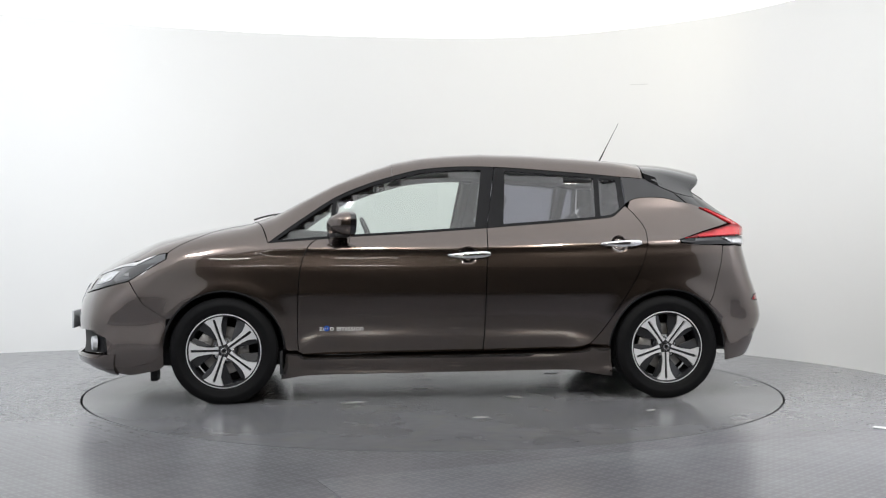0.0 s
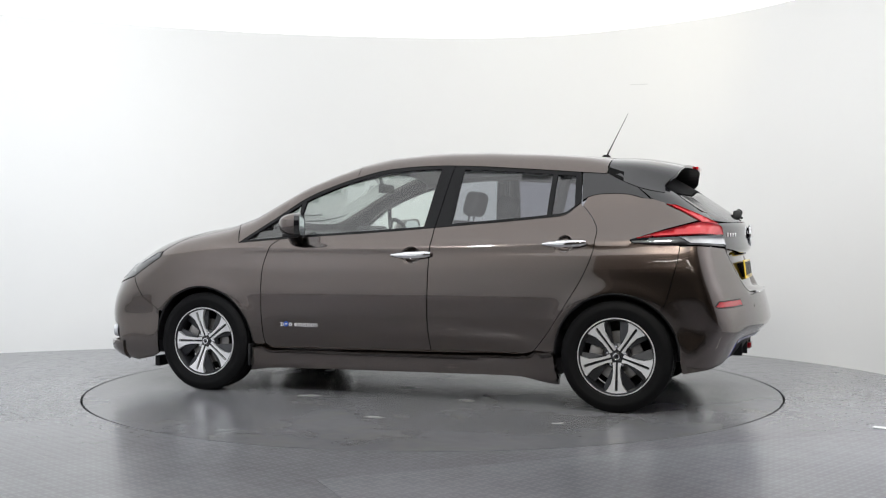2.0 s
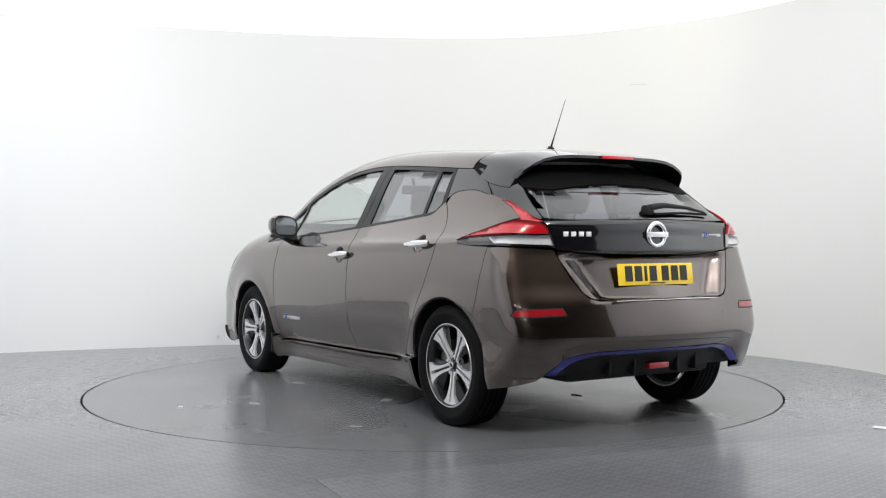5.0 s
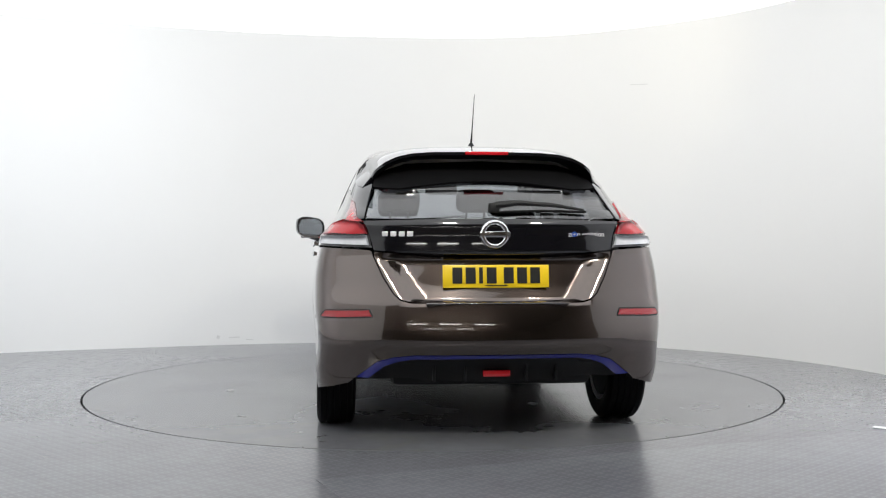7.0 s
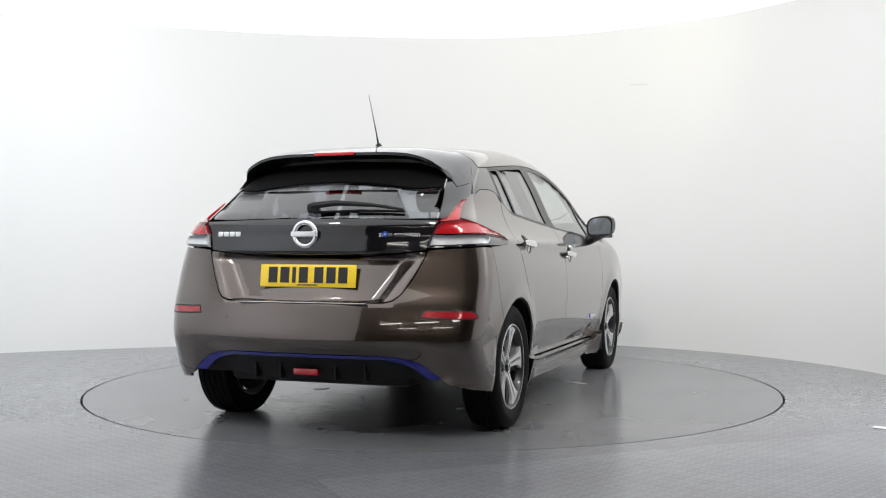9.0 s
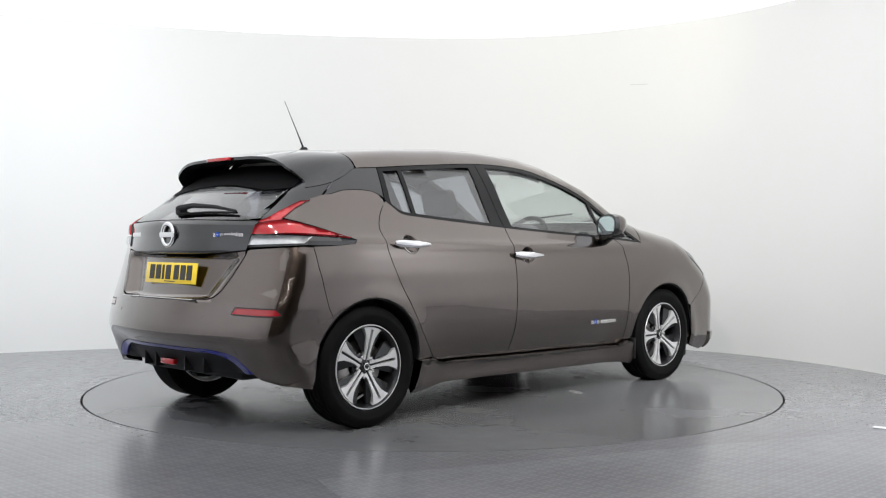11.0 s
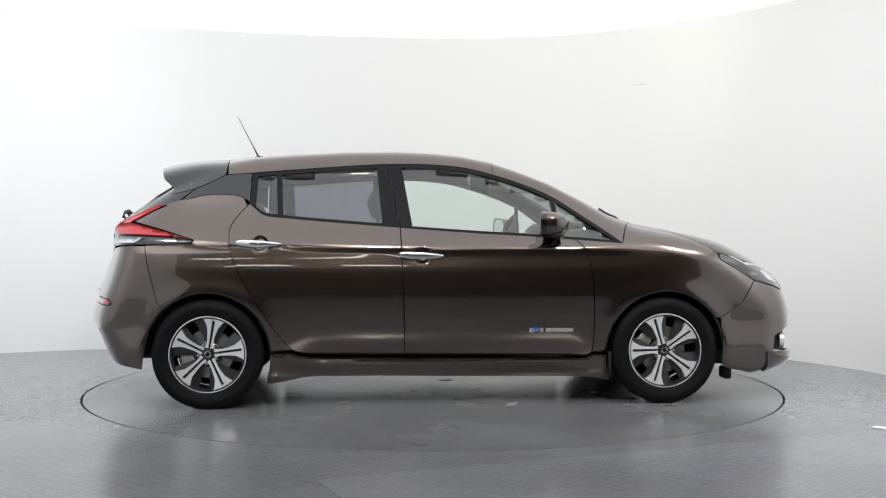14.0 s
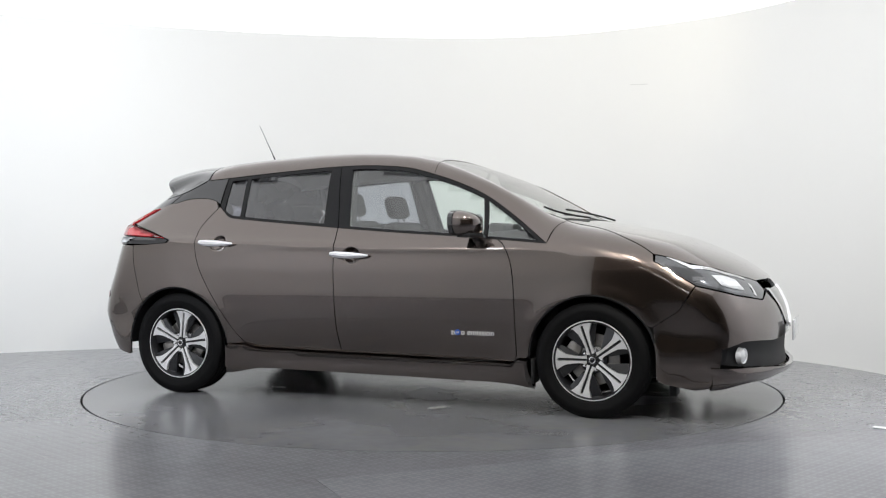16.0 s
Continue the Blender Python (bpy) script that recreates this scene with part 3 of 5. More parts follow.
def tube(bm, pts, radius, n=10, cap=True):
    pts = [Vector(p) for p in pts]
    radii = radius if isinstance(radius, (list, tuple)) else [radius] * len(pts)
    rings = []
    for i, p in enumerate(pts):
        d = (pts[min(i + 1, len(pts) - 1)] - pts[max(i - 1, 0)]).normalized()
        s = d.cross(Vector((0, 0, 1)) if abs(d.z) < 0.9 else Vector((1, 0, 0))).normalized()
        u = s.cross(d)
        rings.append([bm.verts.new(p + (s * math.cos(2 * math.pi * k / n) + u * math.sin(2 * math.pi * k / n)) * radii[i]) for k in range(n)])
    for a, b in zip(rings, rings[1:]):
        for k in range(n):
            bm.faces.new((a[k], a[(k + 1) % n], b[(k + 1) % n], b[k]))
    if cap:
        bm.faces.new(rings[0])
        bm.faces.new(rings[-1])
    return bm


def prism(bm, outline, y0, y1, m=None, bevel=0.0):
    """Extrude an outline of (x, z) from y0 to y1."""
    m = m or Matrix()
    a = [bm.verts.new(m @ Vector((x, y0, z))) for x, z in outline]
    b = [bm.verts.new(m @ Vector((x, y1, z))) for x, z in outline]
    fs = [bm.faces.new(a), bm.faces.new(b[::-1])]
    k = len(a)
    for i in range(k):
        fs.append(bm.faces.new((a[i], a[(i + 1) % k], b[(i + 1) % k], b[i])))
    if bevel:
        es = {e for f in fs for e in f.edges}
        bmesh.ops.bevel(bm, geom=list(es), offset=bevel, segments=2, affect="EDGES", profile=0.5)
    return bm


# ---- the car ----
car = tagged(new("car"), "bronze-brown metallic five-door hatchback with two-tone alloy wheels, parked on the turntable", "car")

# lines in side view (x, z)
BELT = [(1.09, 0.963), (0.80, 0.985), (0.54, 1.004), (0.2, 1.024), (-0.16, 1.049), (-0.345, 1.064), (-0.65, 1.088), (-0.93, 1.113), (-1.03, 1.127), (-1.09, 1.172), (-1.155, 1.228)]
QUARTER_TOP = [(-1.155, 1.228), (-1.20, 1.243), (-1.26, 1.249), (-1.33, 1.249), (-1.40, 1.242), (-1.47, 1.222)]
RAIL = [(-1.31, 1.366), (-1.10, 1.381), (-0.95, 1.394), (-0.65, 1.418), (-0.37, 1.437), (-0.10, 1.441), (0.15, 1.421), (0.32, 1.380), (0.48, 1.330), (0.685, 1.243), (0.9, 1.103), (1.09, 0.963)]
DOOR_FRONT = [(0.80, 0.985), (0.855, 0.935), (0.90, 0.80), (0.913, 0.60), (0.915, 0.38), (0.905, 0.31), (0.875, 0.285)]
DOOR_MID = [(-0.235, 1.054), (-0.224, 0.80), (-0.214, 0.5), (-0.211, 0.297)]
DOOR_REAR = [(-1.118, 1.198), (-1.18, 1.13), (-1.226, 1.055), (-1.230, 1.0), (-1.215, 0.90), (-1.16, 0.765), (-1.062, 0.605), (-0.96, 0.45), (-0.875, 0.345), (-0.83, 0.317), (-0.76, 0.307)]
SILL_TOP = [(-0.76, 0.307), (-0.211, 0.297), (0.4, 0.290), (0.875, 0.285)]


def arc(cx, a0, a1, r=0.362, n=28):
    return [(cx + r * math.cos(radians(a0 + (a1 - a0) * i / n)), 0.318 + r * math.sin(radians(a0 + (a1 - a0) * i / n))) for i in range(n + 1)]


BELT_S, RAIL_S, QUARTER_S = bow(BELT, 40), bow(RAIL, 44), bow(QUARTER_TOP, 14)


def cut(line, x0, x1):
    """The stretch of a side line between two x, ends included."""
    a = np.array(line)
    o = np.argsort(a[:, 0])
    s = a[o]
    lo, hi = min(x0, x1), max(x0, x1)
    mid = [tuple(p) for p in s if lo + 1e-4 < p[0] < hi - 1e-4]
    pts = [(lo, float(np.interp(lo, s[:, 0], s[:, 1])))] + mid + [(hi, float(np.interp(hi, s[:, 0], s[:, 1])))]
    return pts if x0 < x1 else pts[::-1]


def shift(line, dz):
    return [(x, z + dz) for x, z in line]


def side_pair(name, kind, line, mat, label="", **how):
    return [panel(name, kind, line, mat, car, label, mirror=m, **how) for m in (False, True)]


def build_doors():
    front = cut(BELT_S, 0.80, -0.235)[::1] + DOOR_MID[1:] + cut(SILL_TOP, -0.211, 0.875)[1:] + bow(DOOR_FRONT, 20)[::-1][1:-1]
    rear = cut(BELT_S, -0.235, -1.118) + bow(DOOR_REAR, 40)[1:] + cut(SILL_TOP, -0.76, -0.211)[1:] + DOOR_MID[::-1][1:-1]
    fronts = side_pair("front_door", "side", front, PAINT, res=0.026, gap=0.003, fine=HANDLES[:1])
    rears = side_pair("rear_door", "side", rear, PAINT, res=0.026, gap=0.003, fine=HANDLES[1:])
    # black frames of the side windows: one field, the panes sit in it
    for doors, panes in ((fronts, 0), (rears, 1)):
        for mirror, door in zip((False, True), doors):
            if panes == 0:
                frame_parts = [
                    cut(BELT_S, 0.74, -0.165) + shift(cut(BELT_S, -0.165, 0.74), 0.014),  # seal along the belt
                    shift(cut(RAIL_S, -0.3, 0.69), 0.0) + shift(cut(RAIL_S, 0.69, -0.3), -0.022),
                    [(0.712, 1.005), (0.735, 1.003), (0.703, 1.225), (0.672, 1.235)],
                    cut(BELT_S, -0.160, -0.233) + cut(RAIL_S, -0.302, -0.222),
                ]
                glass = shift(cut(BELT_S, 0.712, -0.162), 0.012) + shift(cut(RAIL_S, -0.222, 0.668), -0.02)
                part_glass = panel("window", "side", glass, CLEAR_GLASS, door, "clear side window", mirror=mirror, proud=-0.007, depth=0.004, res=0.05)
            else:
                frame_parts = [
                    cut(BELT_S, -0.335, -1.085) + shift(cut(BELT_S, -1.085, -0.335), 0.016),
                    cut(RAIL_S, -1.1, -0.36) + shift(cut(RAIL_S, -0.36, -1.1), -0.022),
                    cut(BELT_S, -0.237, -0.338) + cut(RAIL_S, -0.372, -0.306),
                    [(-0.922, 1.118), (-0.951, 1.121), (-0.966, 1.384), (-0.934, 1.387)],
                    [(-1.083, 1.172), (-1.120, 1.200), (-1.108, 1.376), (-1.074, 1.379)],
                ]
                glass = shift(cut(BELT_S, -0.334, -0.924), 0.014) + shift(cut(RAIL_S, -0.936, -0.37), -0.02)
                part_glass = panel("window", "side", glass, DARK_GLASS, door, "dark tinted rear side window", mirror=mirror, proud=-0.007, depth=0.004, res=0.05)
                quarter = shift(cut(BELT_S, -0.953, -1.086), 0.014) + shift(cut(RAIL_S, -1.076, -0.965), -0.02)
                panel("quarter_light", "side", quarter, DARK_GLASS, door, "small fixed tinted quarter window", mirror=mirror, proud=-0.007, depth=0.004, res=0.05)
            part_glass.visible_shadow = False
            for line in frame_parts:
                panel("window_frame", "side", line, FRAME_BLACK, door, "gloss black window surround", mirror=mirror, gap=0.0005, proud=-0.002, depth=0.02, res=0.04)
            # handle: chrome bar over a scooped cup
            hx, hz, hy = (-0.115, 0.888, 0) if panes == 0 else (-1.055, 0.957, 0)
            build_handle(door, hx, hz, -1 if mirror else 1)
    return fronts, rears


def build_handle(door, hx, hz, s):
    p = unproject("side", [(hx, hz), (hx - 0.13, hz), (hx + 0.13, hz)])
    y = 0.5 * (p[1, 1] + p[2, 1])
    slope = math.atan2(p[2, 1] - p[1, 1], 0.26)
    m = Matrix.Translation((hx, s * y, hz)) @ Matrix.Rotation(s * slope, 4, "Z") @ Matrix.Diagonal((1, s, 1, 1))
    bm = bmesh.new()
    rows = 17
    rings = []
    for i in range(rows):
        u = -1 + 2 * i / (rows - 1)
        x = 0.128 * u
        w = 0.0195 * (1 - abs(u) ** 6 * 0.45) * (0.82 if u > 0.3 else 1.0) * (1 - 0.35 * max(0, u) ** 2)
        out = 0.040 - 0.016 * u * u
        sag = -0.004 * u + 0.003 * u * u
        rings.append([bm.verts.new(m @ Vector((x, out + 0.008 * math.sin(k) - 0.006, sag + w * math.cos(k)))) for k in [2 * math.pi * j / 12 for j in range(12)]])
    for a, b in zip(rings, rings[1:]):
        for j in range(12):
            bm.faces.new((a[j], a[(j + 1) % 12], b[(j + 1) % 12], b[j]))
    bm.faces.new(rings[0])
    bm.faces.new(rings[-1])
    for u in (-0.085, 0.085):
        box(bm, u, 0.012, 0, 0.03, 0.035, 0.018, m)
    h = part("handle", bm, CHROME, door, "polished chrome door handle")
    # bright lower rim of the scoop
    bm = bmesh.new()
    pts = [Vector((0.005 + 0.047 * math.cos(a), 0.0, 0.045 * math.sin(a))) for a in [math.pi * (1.12 + 0.76 * i / 14) for i in range(15)]]
    q = unproject("side", [(hx + v.x, hz + v.z) for v in pts])
    tube(bm, [(c[0], s * (c[1] + 0.001), c[2]) for c in q], 0.0022, 6)
    part("scoop_rim", bm, CHROME, door)


def build_body():
    # bonnet, windscreen, roof: seen from above (x, y)
    hood_edge = bow([(1.16, 0.665), (1.30, 0.655), (1.43, 0.715), (1.54, 0.775), (1.68, 0.822)], 16) + bow([(1.68, 0.822), (1.863, 0.757), (2.030, 0.622), (2.115, 0.520), (2.180, 0.41)], 14)[1:]
    hood_nose = bow([(2.18, 0.41), (2.212, 0.22), (2.225, 0.0)], 8)
    cowl = bow([(1.16, 0.665), (1.20, 0.5), (1.235, 0.25), (1.245, 0.0)], 14)
    hood = hood_edge + hood_nose[1:]
    hood = [(x, y) for x, y in hood] + [(x, -y) for x, y in reversed(hood[:-1])] + [(x, -y) for x, y in cowl[1:-1]] + [(x, y) for x, y in reversed(cowl[1:])]
    panel("bonnet", "top", hood, PAINT, car, res=0.035)
    # windscreen
    screen_side = bow([(1.10, 0.655), (0.9, 0.633), (0.69, 0.601), (0.5, 0.565), (0.34, 0.53)], 16)
    head = bow([(0.34, 0.53), (0.30, 0.3), (0.285, 0.0)], 10)
    foot = bow([(1.10, 0.655), (1.155, 0.45), (1.185, 0.22), (1.19, 0.0)], 12)
    left = screen_side + head[1:]
    outline = left + [(x, -y) for x, y in reversed(left[:-1])] + [(x, -y) for x, y in foot[1:-1]] + [(x, y) for x, y in reversed(foot[1:])]
    ws = panel("windscreen", "top", outline, CLEAR_GLASS, car, "clear raked windscreen", proud=-0.004, depth=0.004, res=0.05)
    ws.visible_shadow = False
    # black cowl strip and wiper arms at the foot of the windscreen
    strip = [(x, y) for x, y in foot] + [(x, -y) for x, y in reversed(foot[:-1])] + [(x, -y) for x, y in cowl] + [(x, y) for x, y in reversed(cowl[:-1])]
    panel("cowl", "top", strip, BLACK_MATT, car, "matt black cowl strip", proud=-0.006, res=0.05)
    for pts in ([(1.20, 0.42), (1.13, 0.10), (1.05, -0.28)], [(1.20, -0.28), (1.14, -0.45), (1.00, -0.60)]):
        p = unproject("top", bow(pts, 12)) + gradient(unproject("top", bow(pts, 12))) * 0.012
        part("wiper", tube(bmesh.new(), p, 0.006, 6), BLACK_MATT, car, "black windscreen wiper")
    # roof with the rails over the doors and the windscreen pillars
    rail3 = unproject("side", RAIL_S)
    rail_top = [(p[0], p[1]) for p in rail3]  # rear to front
    i0 = next(i for i, p in enumerate(rail_top) if p[0] > -1.27)
    rail_top = rail_top[i0:]
    rear_seam = bow([(rail_top[0][0], rail_top[0][1]), (-1.262, 0.46), (-1.25, 0.25), (-1.245, 0.0)], 12)
    front_rail = [p for p in rail_top if p[0] < 0.34]
    half = rear_seam[::-1] + front_rail[1:] + [(0.34, float(np.interp(0.34, [p[0] for p in rail_top], [p[1] for p in rail_top])))] + head
    panel("roof", "top", half[:-1] + [(x, -y) for x, y in reversed(half[1:])], PAINT, car, res=0.04, gap=0.0015)
    ceiling_lining = [(x, y * 0.985) for x, y in half[:-1]] + [(x, -y * 0.985) for x, y in reversed(half[1:])]
    panel("headliner", "top", ceiling_lining, HEADLINER, car, "pale roof lining", proud=-0.028, depth=0.05, res=0.08)
    pil = [p for p in rail_top if p[0] >= 0.34]
    pillar = [(0.34, float(np.interp(0.34, [p[0] for p in rail_top], [p[1] for p in rail_top])))] + pil[1:] + [(1.125, 0.775), (1.16, 0.70), (1.16, 0.665)] + screen_side
    side_pair("windscreen_pillar", "top", pillar, PAINT, res=0.03, gap=0.001)
    # black field behind the fixed rear quarter, up to the roof: the floating-roof panel
    back = cut(QUARTER_S, -1.155, -1.47)
    quarter = back + [(-1.523, 1.212), (-1.415, 1.31), (-1.335, 1.372)] + cut(RAIL_S, -1.30, -1.112) + [(-1.125, 1.21)]
    side_pair("roof_pillar", "side", quarter, BLACK_GLOSS, "gloss black rear roof pillar", res=0.03)
    # front mirror-side triangle window
    tri = shift(cut(BELT_S, 1.06, 0.737), 0.012) + [(0.706, 1.222)] + shift(cut(RAIL_S, 0.72, 1.04), -0.02)
    for g in side_pair("front_quarter_light", "side", tri, CLEAR_GLASS, "small fixed triangular front window", proud=-0.006, depth=0.004, res=0.05):
        g.visible_shadow = False
    for line in (cut(BELT_S, 1.088, 0.74) + shift(cut(BELT_S, 0.74, 1.07), 0.014), cut(RAIL_S, 0.69, 1.085) + shift(cut(RAIL_S, 1.05, 0.69), -0.022)):
        side_pair("window_frame", "side", line, FRAME_BLACK, "gloss black window surround", gap=0.0005, proud=-0.002, res=0.04)
    # front wing
    wing_top = flat("side", "top", [(1.125, 0.775), (1.16, 0.70)] + hood_edge[:16])
    wing = [(1.09, 0.963)] + wing_top + [(1.686, 0.866), (1.80, 0.802), (1.905, 0.737), (1.82, 0.60), (1.685, 0.512)] + arc(1.35, 33, 178) + [(0.962, 0.31), (0.918, 0.31)]
    wing += bow(DOOR_FRONT, 20)[::-1][3:] + cut(BELT_S, 0.80, 1.09)[1:]
    side_pair("front_wing", "side", wing, PAINT, res=0.026, gap=0.0025)
    # sill
    sill = shift(cut(SILL_TOP, -0.76, 0.875), -0.004) + [(0.915, 0.306), (0.985, 0.306), (0.993, 0.24), (1.016, 0.168), (0.9, 0.178), (-0.8, 0.188), (-0.985, 0.168), (-1.015, 0.168), (-0.996, 0.24), (-0.989, 0.326), (-0.868, 0.330), (-0.83, 0.314)]
    side_pair("sill", "side", sill, PAINT, "painted side sill with flared ends", res=0.03, proud=0.032, depth=0.06, gap=0.001)
    # rear wing: wraps to the tail lights and the tailgate
    k = "wrap_rear"
    arch = [q for q in arc(-1.35, 1, 163, n=40)]  # front of the arch is at 0 degrees
    q1 = bow(DOOR_REAR, 40)
    door_low = [q for q in q1 if q[1] > 0.328]
    side_line = QUARTER_S[::-1] + door_low[1:] + [q for q in arch if q[0] > -1.60] + [(-1.605, 0.580), (-1.635, 0.64), (-1.69, 0.85), (-1.705, 0.944)]
    outline = flat(k, "side", side_line)
    # bumper seam rises to the lamp, then the lamp's lower and upper edges
    edge = flat(k, "side", [(-1.70, 0.948), (-1.60, 0.950), (-1.44, 0.962), (-1.425, 0.980), (-1.60, 1.036), (-1.80, 1.092), (-1.71, 1.145), (-1.63, 1.186), (-1.53, 1.217)])
    side_pair("rear_wing", k, outline + edge, PAINT, res=0.028, gap=0.0015)
    return screen_side


def build_rear():
    k = "wrap_rear"
    # bumper: both corners and the middle in one piece, left to right
    seam_l = flat(k, "side", [q for q in arc(-1.35, 171, 133, n=12)] + [(-1.605, 0.580), (-1.635, 0.64), (-1.69, 0.85), (-1.705, 0.944), (-1.78, 0.947)]) + flat(k, "rear", [(0.70, 0.938), (0.612, 0.932), (0.60, 0.925)])
    gate_l = flat(k, "rear", [(0.595, 0.905), (0.548, 0.80), (0.50, 0.72), (0.465, 0.69), (0.42, 0.678), (0.2, 0.674), (0.0, 0.673)])
    half = seam_l + gate_l
    low = flat(k, "rear", [(0.0, 0.430), (0.40, 0.426), (0.50, 0.414), (0.58, 0.392), (0.675, 0.318), (0.71, 0.285)]) + flat(k, "side", [(-1.86, 0.26), (-1.72, 0.235), (-1.708, 0.30)])
    full = math.pi * 0.85
    right_low = [(full - u, v) for u, v in reversed(low[1:])]
    outline = half + [(full - u, v) for u, v in reversed(half[:-1])] + right_low + low
    bumper = panel("rear_bumper", k, outline, PAINT, car, res=0.03, gap=0.0015)
    # black diffuser under a blue strip
    d_half = flat(k, "rear", [(0.655, 0.312), (0.56, 0.376), (0.49, 0.396), (0.40, 0.411), (0.0, 0.416)])
    d_low = flat(k, "rear", [(0.0, 0.272), (0.35, 0.278), (0.42, 0.290), (0.60, 0.290), (0.66, 0.30)])
    d_out = d_half + [(full - u, v) for u, v in reversed(d_half[:-1])] + [(full - u, v) for u, v in reversed(d_low[1:])] + d_low
    diffuser = panel("diffuser", k, d_out, BLACK_MATT, bumper, "matt black lower rear panel", res=0.04, proud=-0.022, depth=0.05)
    b_in = flat(k, "rear", [(0.615, 0.312), (0.535, 0.372), (0.47, 0.394), (0.40, 0.406), (0.0, 0.411)])
    b_out = flat(k, "rear", [(0.676, 0.316), (0.580, 0.391), (0.50, 0.413), (0.40, 0.424), (0.0, 0.428)])
    strip = b_out + [(full - u, v) for u, v in reversed(b_out[:-1])] + [(full - u, v) for u, v in b_in] + b_in[::-1][1:]
    panel("blue_strip", k, strip, BLUE_TRIM, bumper, "metallic blue accent strip", res=0.03, proud=0.001, depth=0.03, gap=0.0005)
    for y in (-0.30, -0.15, 0.15, 0.30):
        bm = box(bmesh.new(), -1.995 + 0.285 * y * y, y, 0.335, 0.06, 0.012, 0.085, bevel=0.004)
        part("diffuser_fin", bm, BLACK_MATT, bumper)
    bm = box(bmesh.new(), -2.022, 0.0, 0.334, 0.03, 0.135, 0.032, bevel=0.006)
    part("fog_light", bm, RED_LENS, bumper, "red rear fog light")
    # reflectors let into the corners
    ref = flat(k, "rear", [(0.60, 0.612), (0.615, 0.645), (0.74, 0.642)]) + flat(k, "side", [(-1.915, 0.640), (-1.895, 0.612), (-1.915, 0.606)]) + flat(k, "rear", [(0.74, 0.606)])
    for m in (False, True):
        panel("reflector", k, ref, RED_DARK, bumper, "dark red corner reflector", mirror=m, proud=0.002, depth=0.012, gap=0.003, res=0.03)
        panel("reflector_surround", k, ref, SEAL, bumper, mirror=m, proud=0.0008, depth=0.006, gap=-0.004, res=0.03)
    for u, z in ((0.86, 0.60), (0.42, 0.60)):
        for m in (1, -1):
            p = unproject("rear" if u < 0.5 else "side", [(u if u < 0.5 else -1.80, z)])[0]
            n = gradient(p[None])[0]
            mm = Matrix.Translation((p[0], m * p[1], p[2])) @ Vector((n[0], m * n[1], n[2])).to_track_quat("Y", "Z").to_matrix().to_4x4()
            part("parking_sensor", lathe(bmesh.new(), [(0, 0.0015), (0.009, 0.0012), (0.011, -0.002)], 16, mm), PAINT, bumper)
    # tailgate: painted lower part, black band, window
    g = flat("rear", "rear", [(0.592, 0.905), (0.545, 0.80), (0.497, 0.72), (0.462, 0.693), (0.42, 0.682), (0.2, 0.678), (0.0, 0.677)])
    g_top = [(0.0, 0.898), (0.30, 0.898), (0.375, 0.905), (0.48, 0.915), (0.588, 0.925)]
    gate = panel("tailgate", "rear", symmetric(g)[0:len(g)] + [(-u, v) for u, v in reversed(g[:-1])] + [(-u, v) for u, v in reversed(g_top[1:])] + g_top, PAINT, car, res=0.022)
    band = [(0.590, 0.930), (0.606, 0.99), (0.632, 1.050), (0.640, 1.075), (0.50, 1.078), (0.25, 1.084), (0.0, 1.086)]
    band_low = [(0.0, 0.903), (0.30, 0.903), (0.375, 0.910), (0.48, 0.920)]
    panel("tailgate_band", "rear", band + [(-u, v) for u, v in reversed(band[:-1])] + [(-u, v) for u, v in reversed(band_low[1:])] + band_low, BLACK_GLOSS, gate, "gloss black band across the tailgate", res=0.03, gap=0.001)
    side_g = bow([(0.630, 1.090), (0.605, 1.18), (0.578, 1.26), (0.54, 1.335)], 14)
    side_g = [q for q in side_g if q[1] < 1.25]
    win = side_g + [(0.582, 1.25), (0.53, 1.243), (0.45, 1.239), (0.33, 1.255), (0.18, 1.272), (0.0, 1.279)]
    over = [(0.582, 1.254), (0.56, 1.33), (0.40, 1.385), (0.0, 1.40)]
    over_low = [(0.0, 1.283), (0.18, 1.276), (0.33, 1.259), (0.45, 1.243), (0.53, 1.247)]
    win_low = [(0.0, 1.090), (0.25, 1.088), (0.50, 1.083)]
    glass = panel("rear_window", "rear", win + [(-u, v) for u, v in reversed(win[:-1])] + [(-u, v) for u, v in reversed(win_low[1:])] + win_low, DARK_GLASS, gate, "dark tinted rear window", res=0.05, proud=-0.003, depth=0.004)
    glass.visible_shadow = False
    # header panel, coloured blacker for the spoiler's shade on it
    panel("window_header", "rear", over + [(-u, v) for u, v in reversed(over[:-1])] + [(-u, v) for u, v in reversed(over_low[1:])] + over_low, SHADED_BLACK, gate, "black panel under the spoiler", res=0.05, gap=0.0005)
    # black flanks beside the window
    fl = flat(k, "rear", [(0.634, 1.088)] + [(u + 0.004, v) for u, v in side_g[1:]] + [(0.586, 1.254), (0.564, 1.325)]) + flat(k, "side", [(-1.50, 1.33), (-1.42, 1.305), (-1.535, 1.211), (-1.635, 1.180), (-1.715, 1.138), (-1.80, 1.085), (-1.86, 1.075)])
    for m in (False, True):
        panel("tailgate_flank", k, fl, BLACK_GLOSS, gate, "gloss black flank of the rear window", mirror=m, res=0.03, gap=0.001)
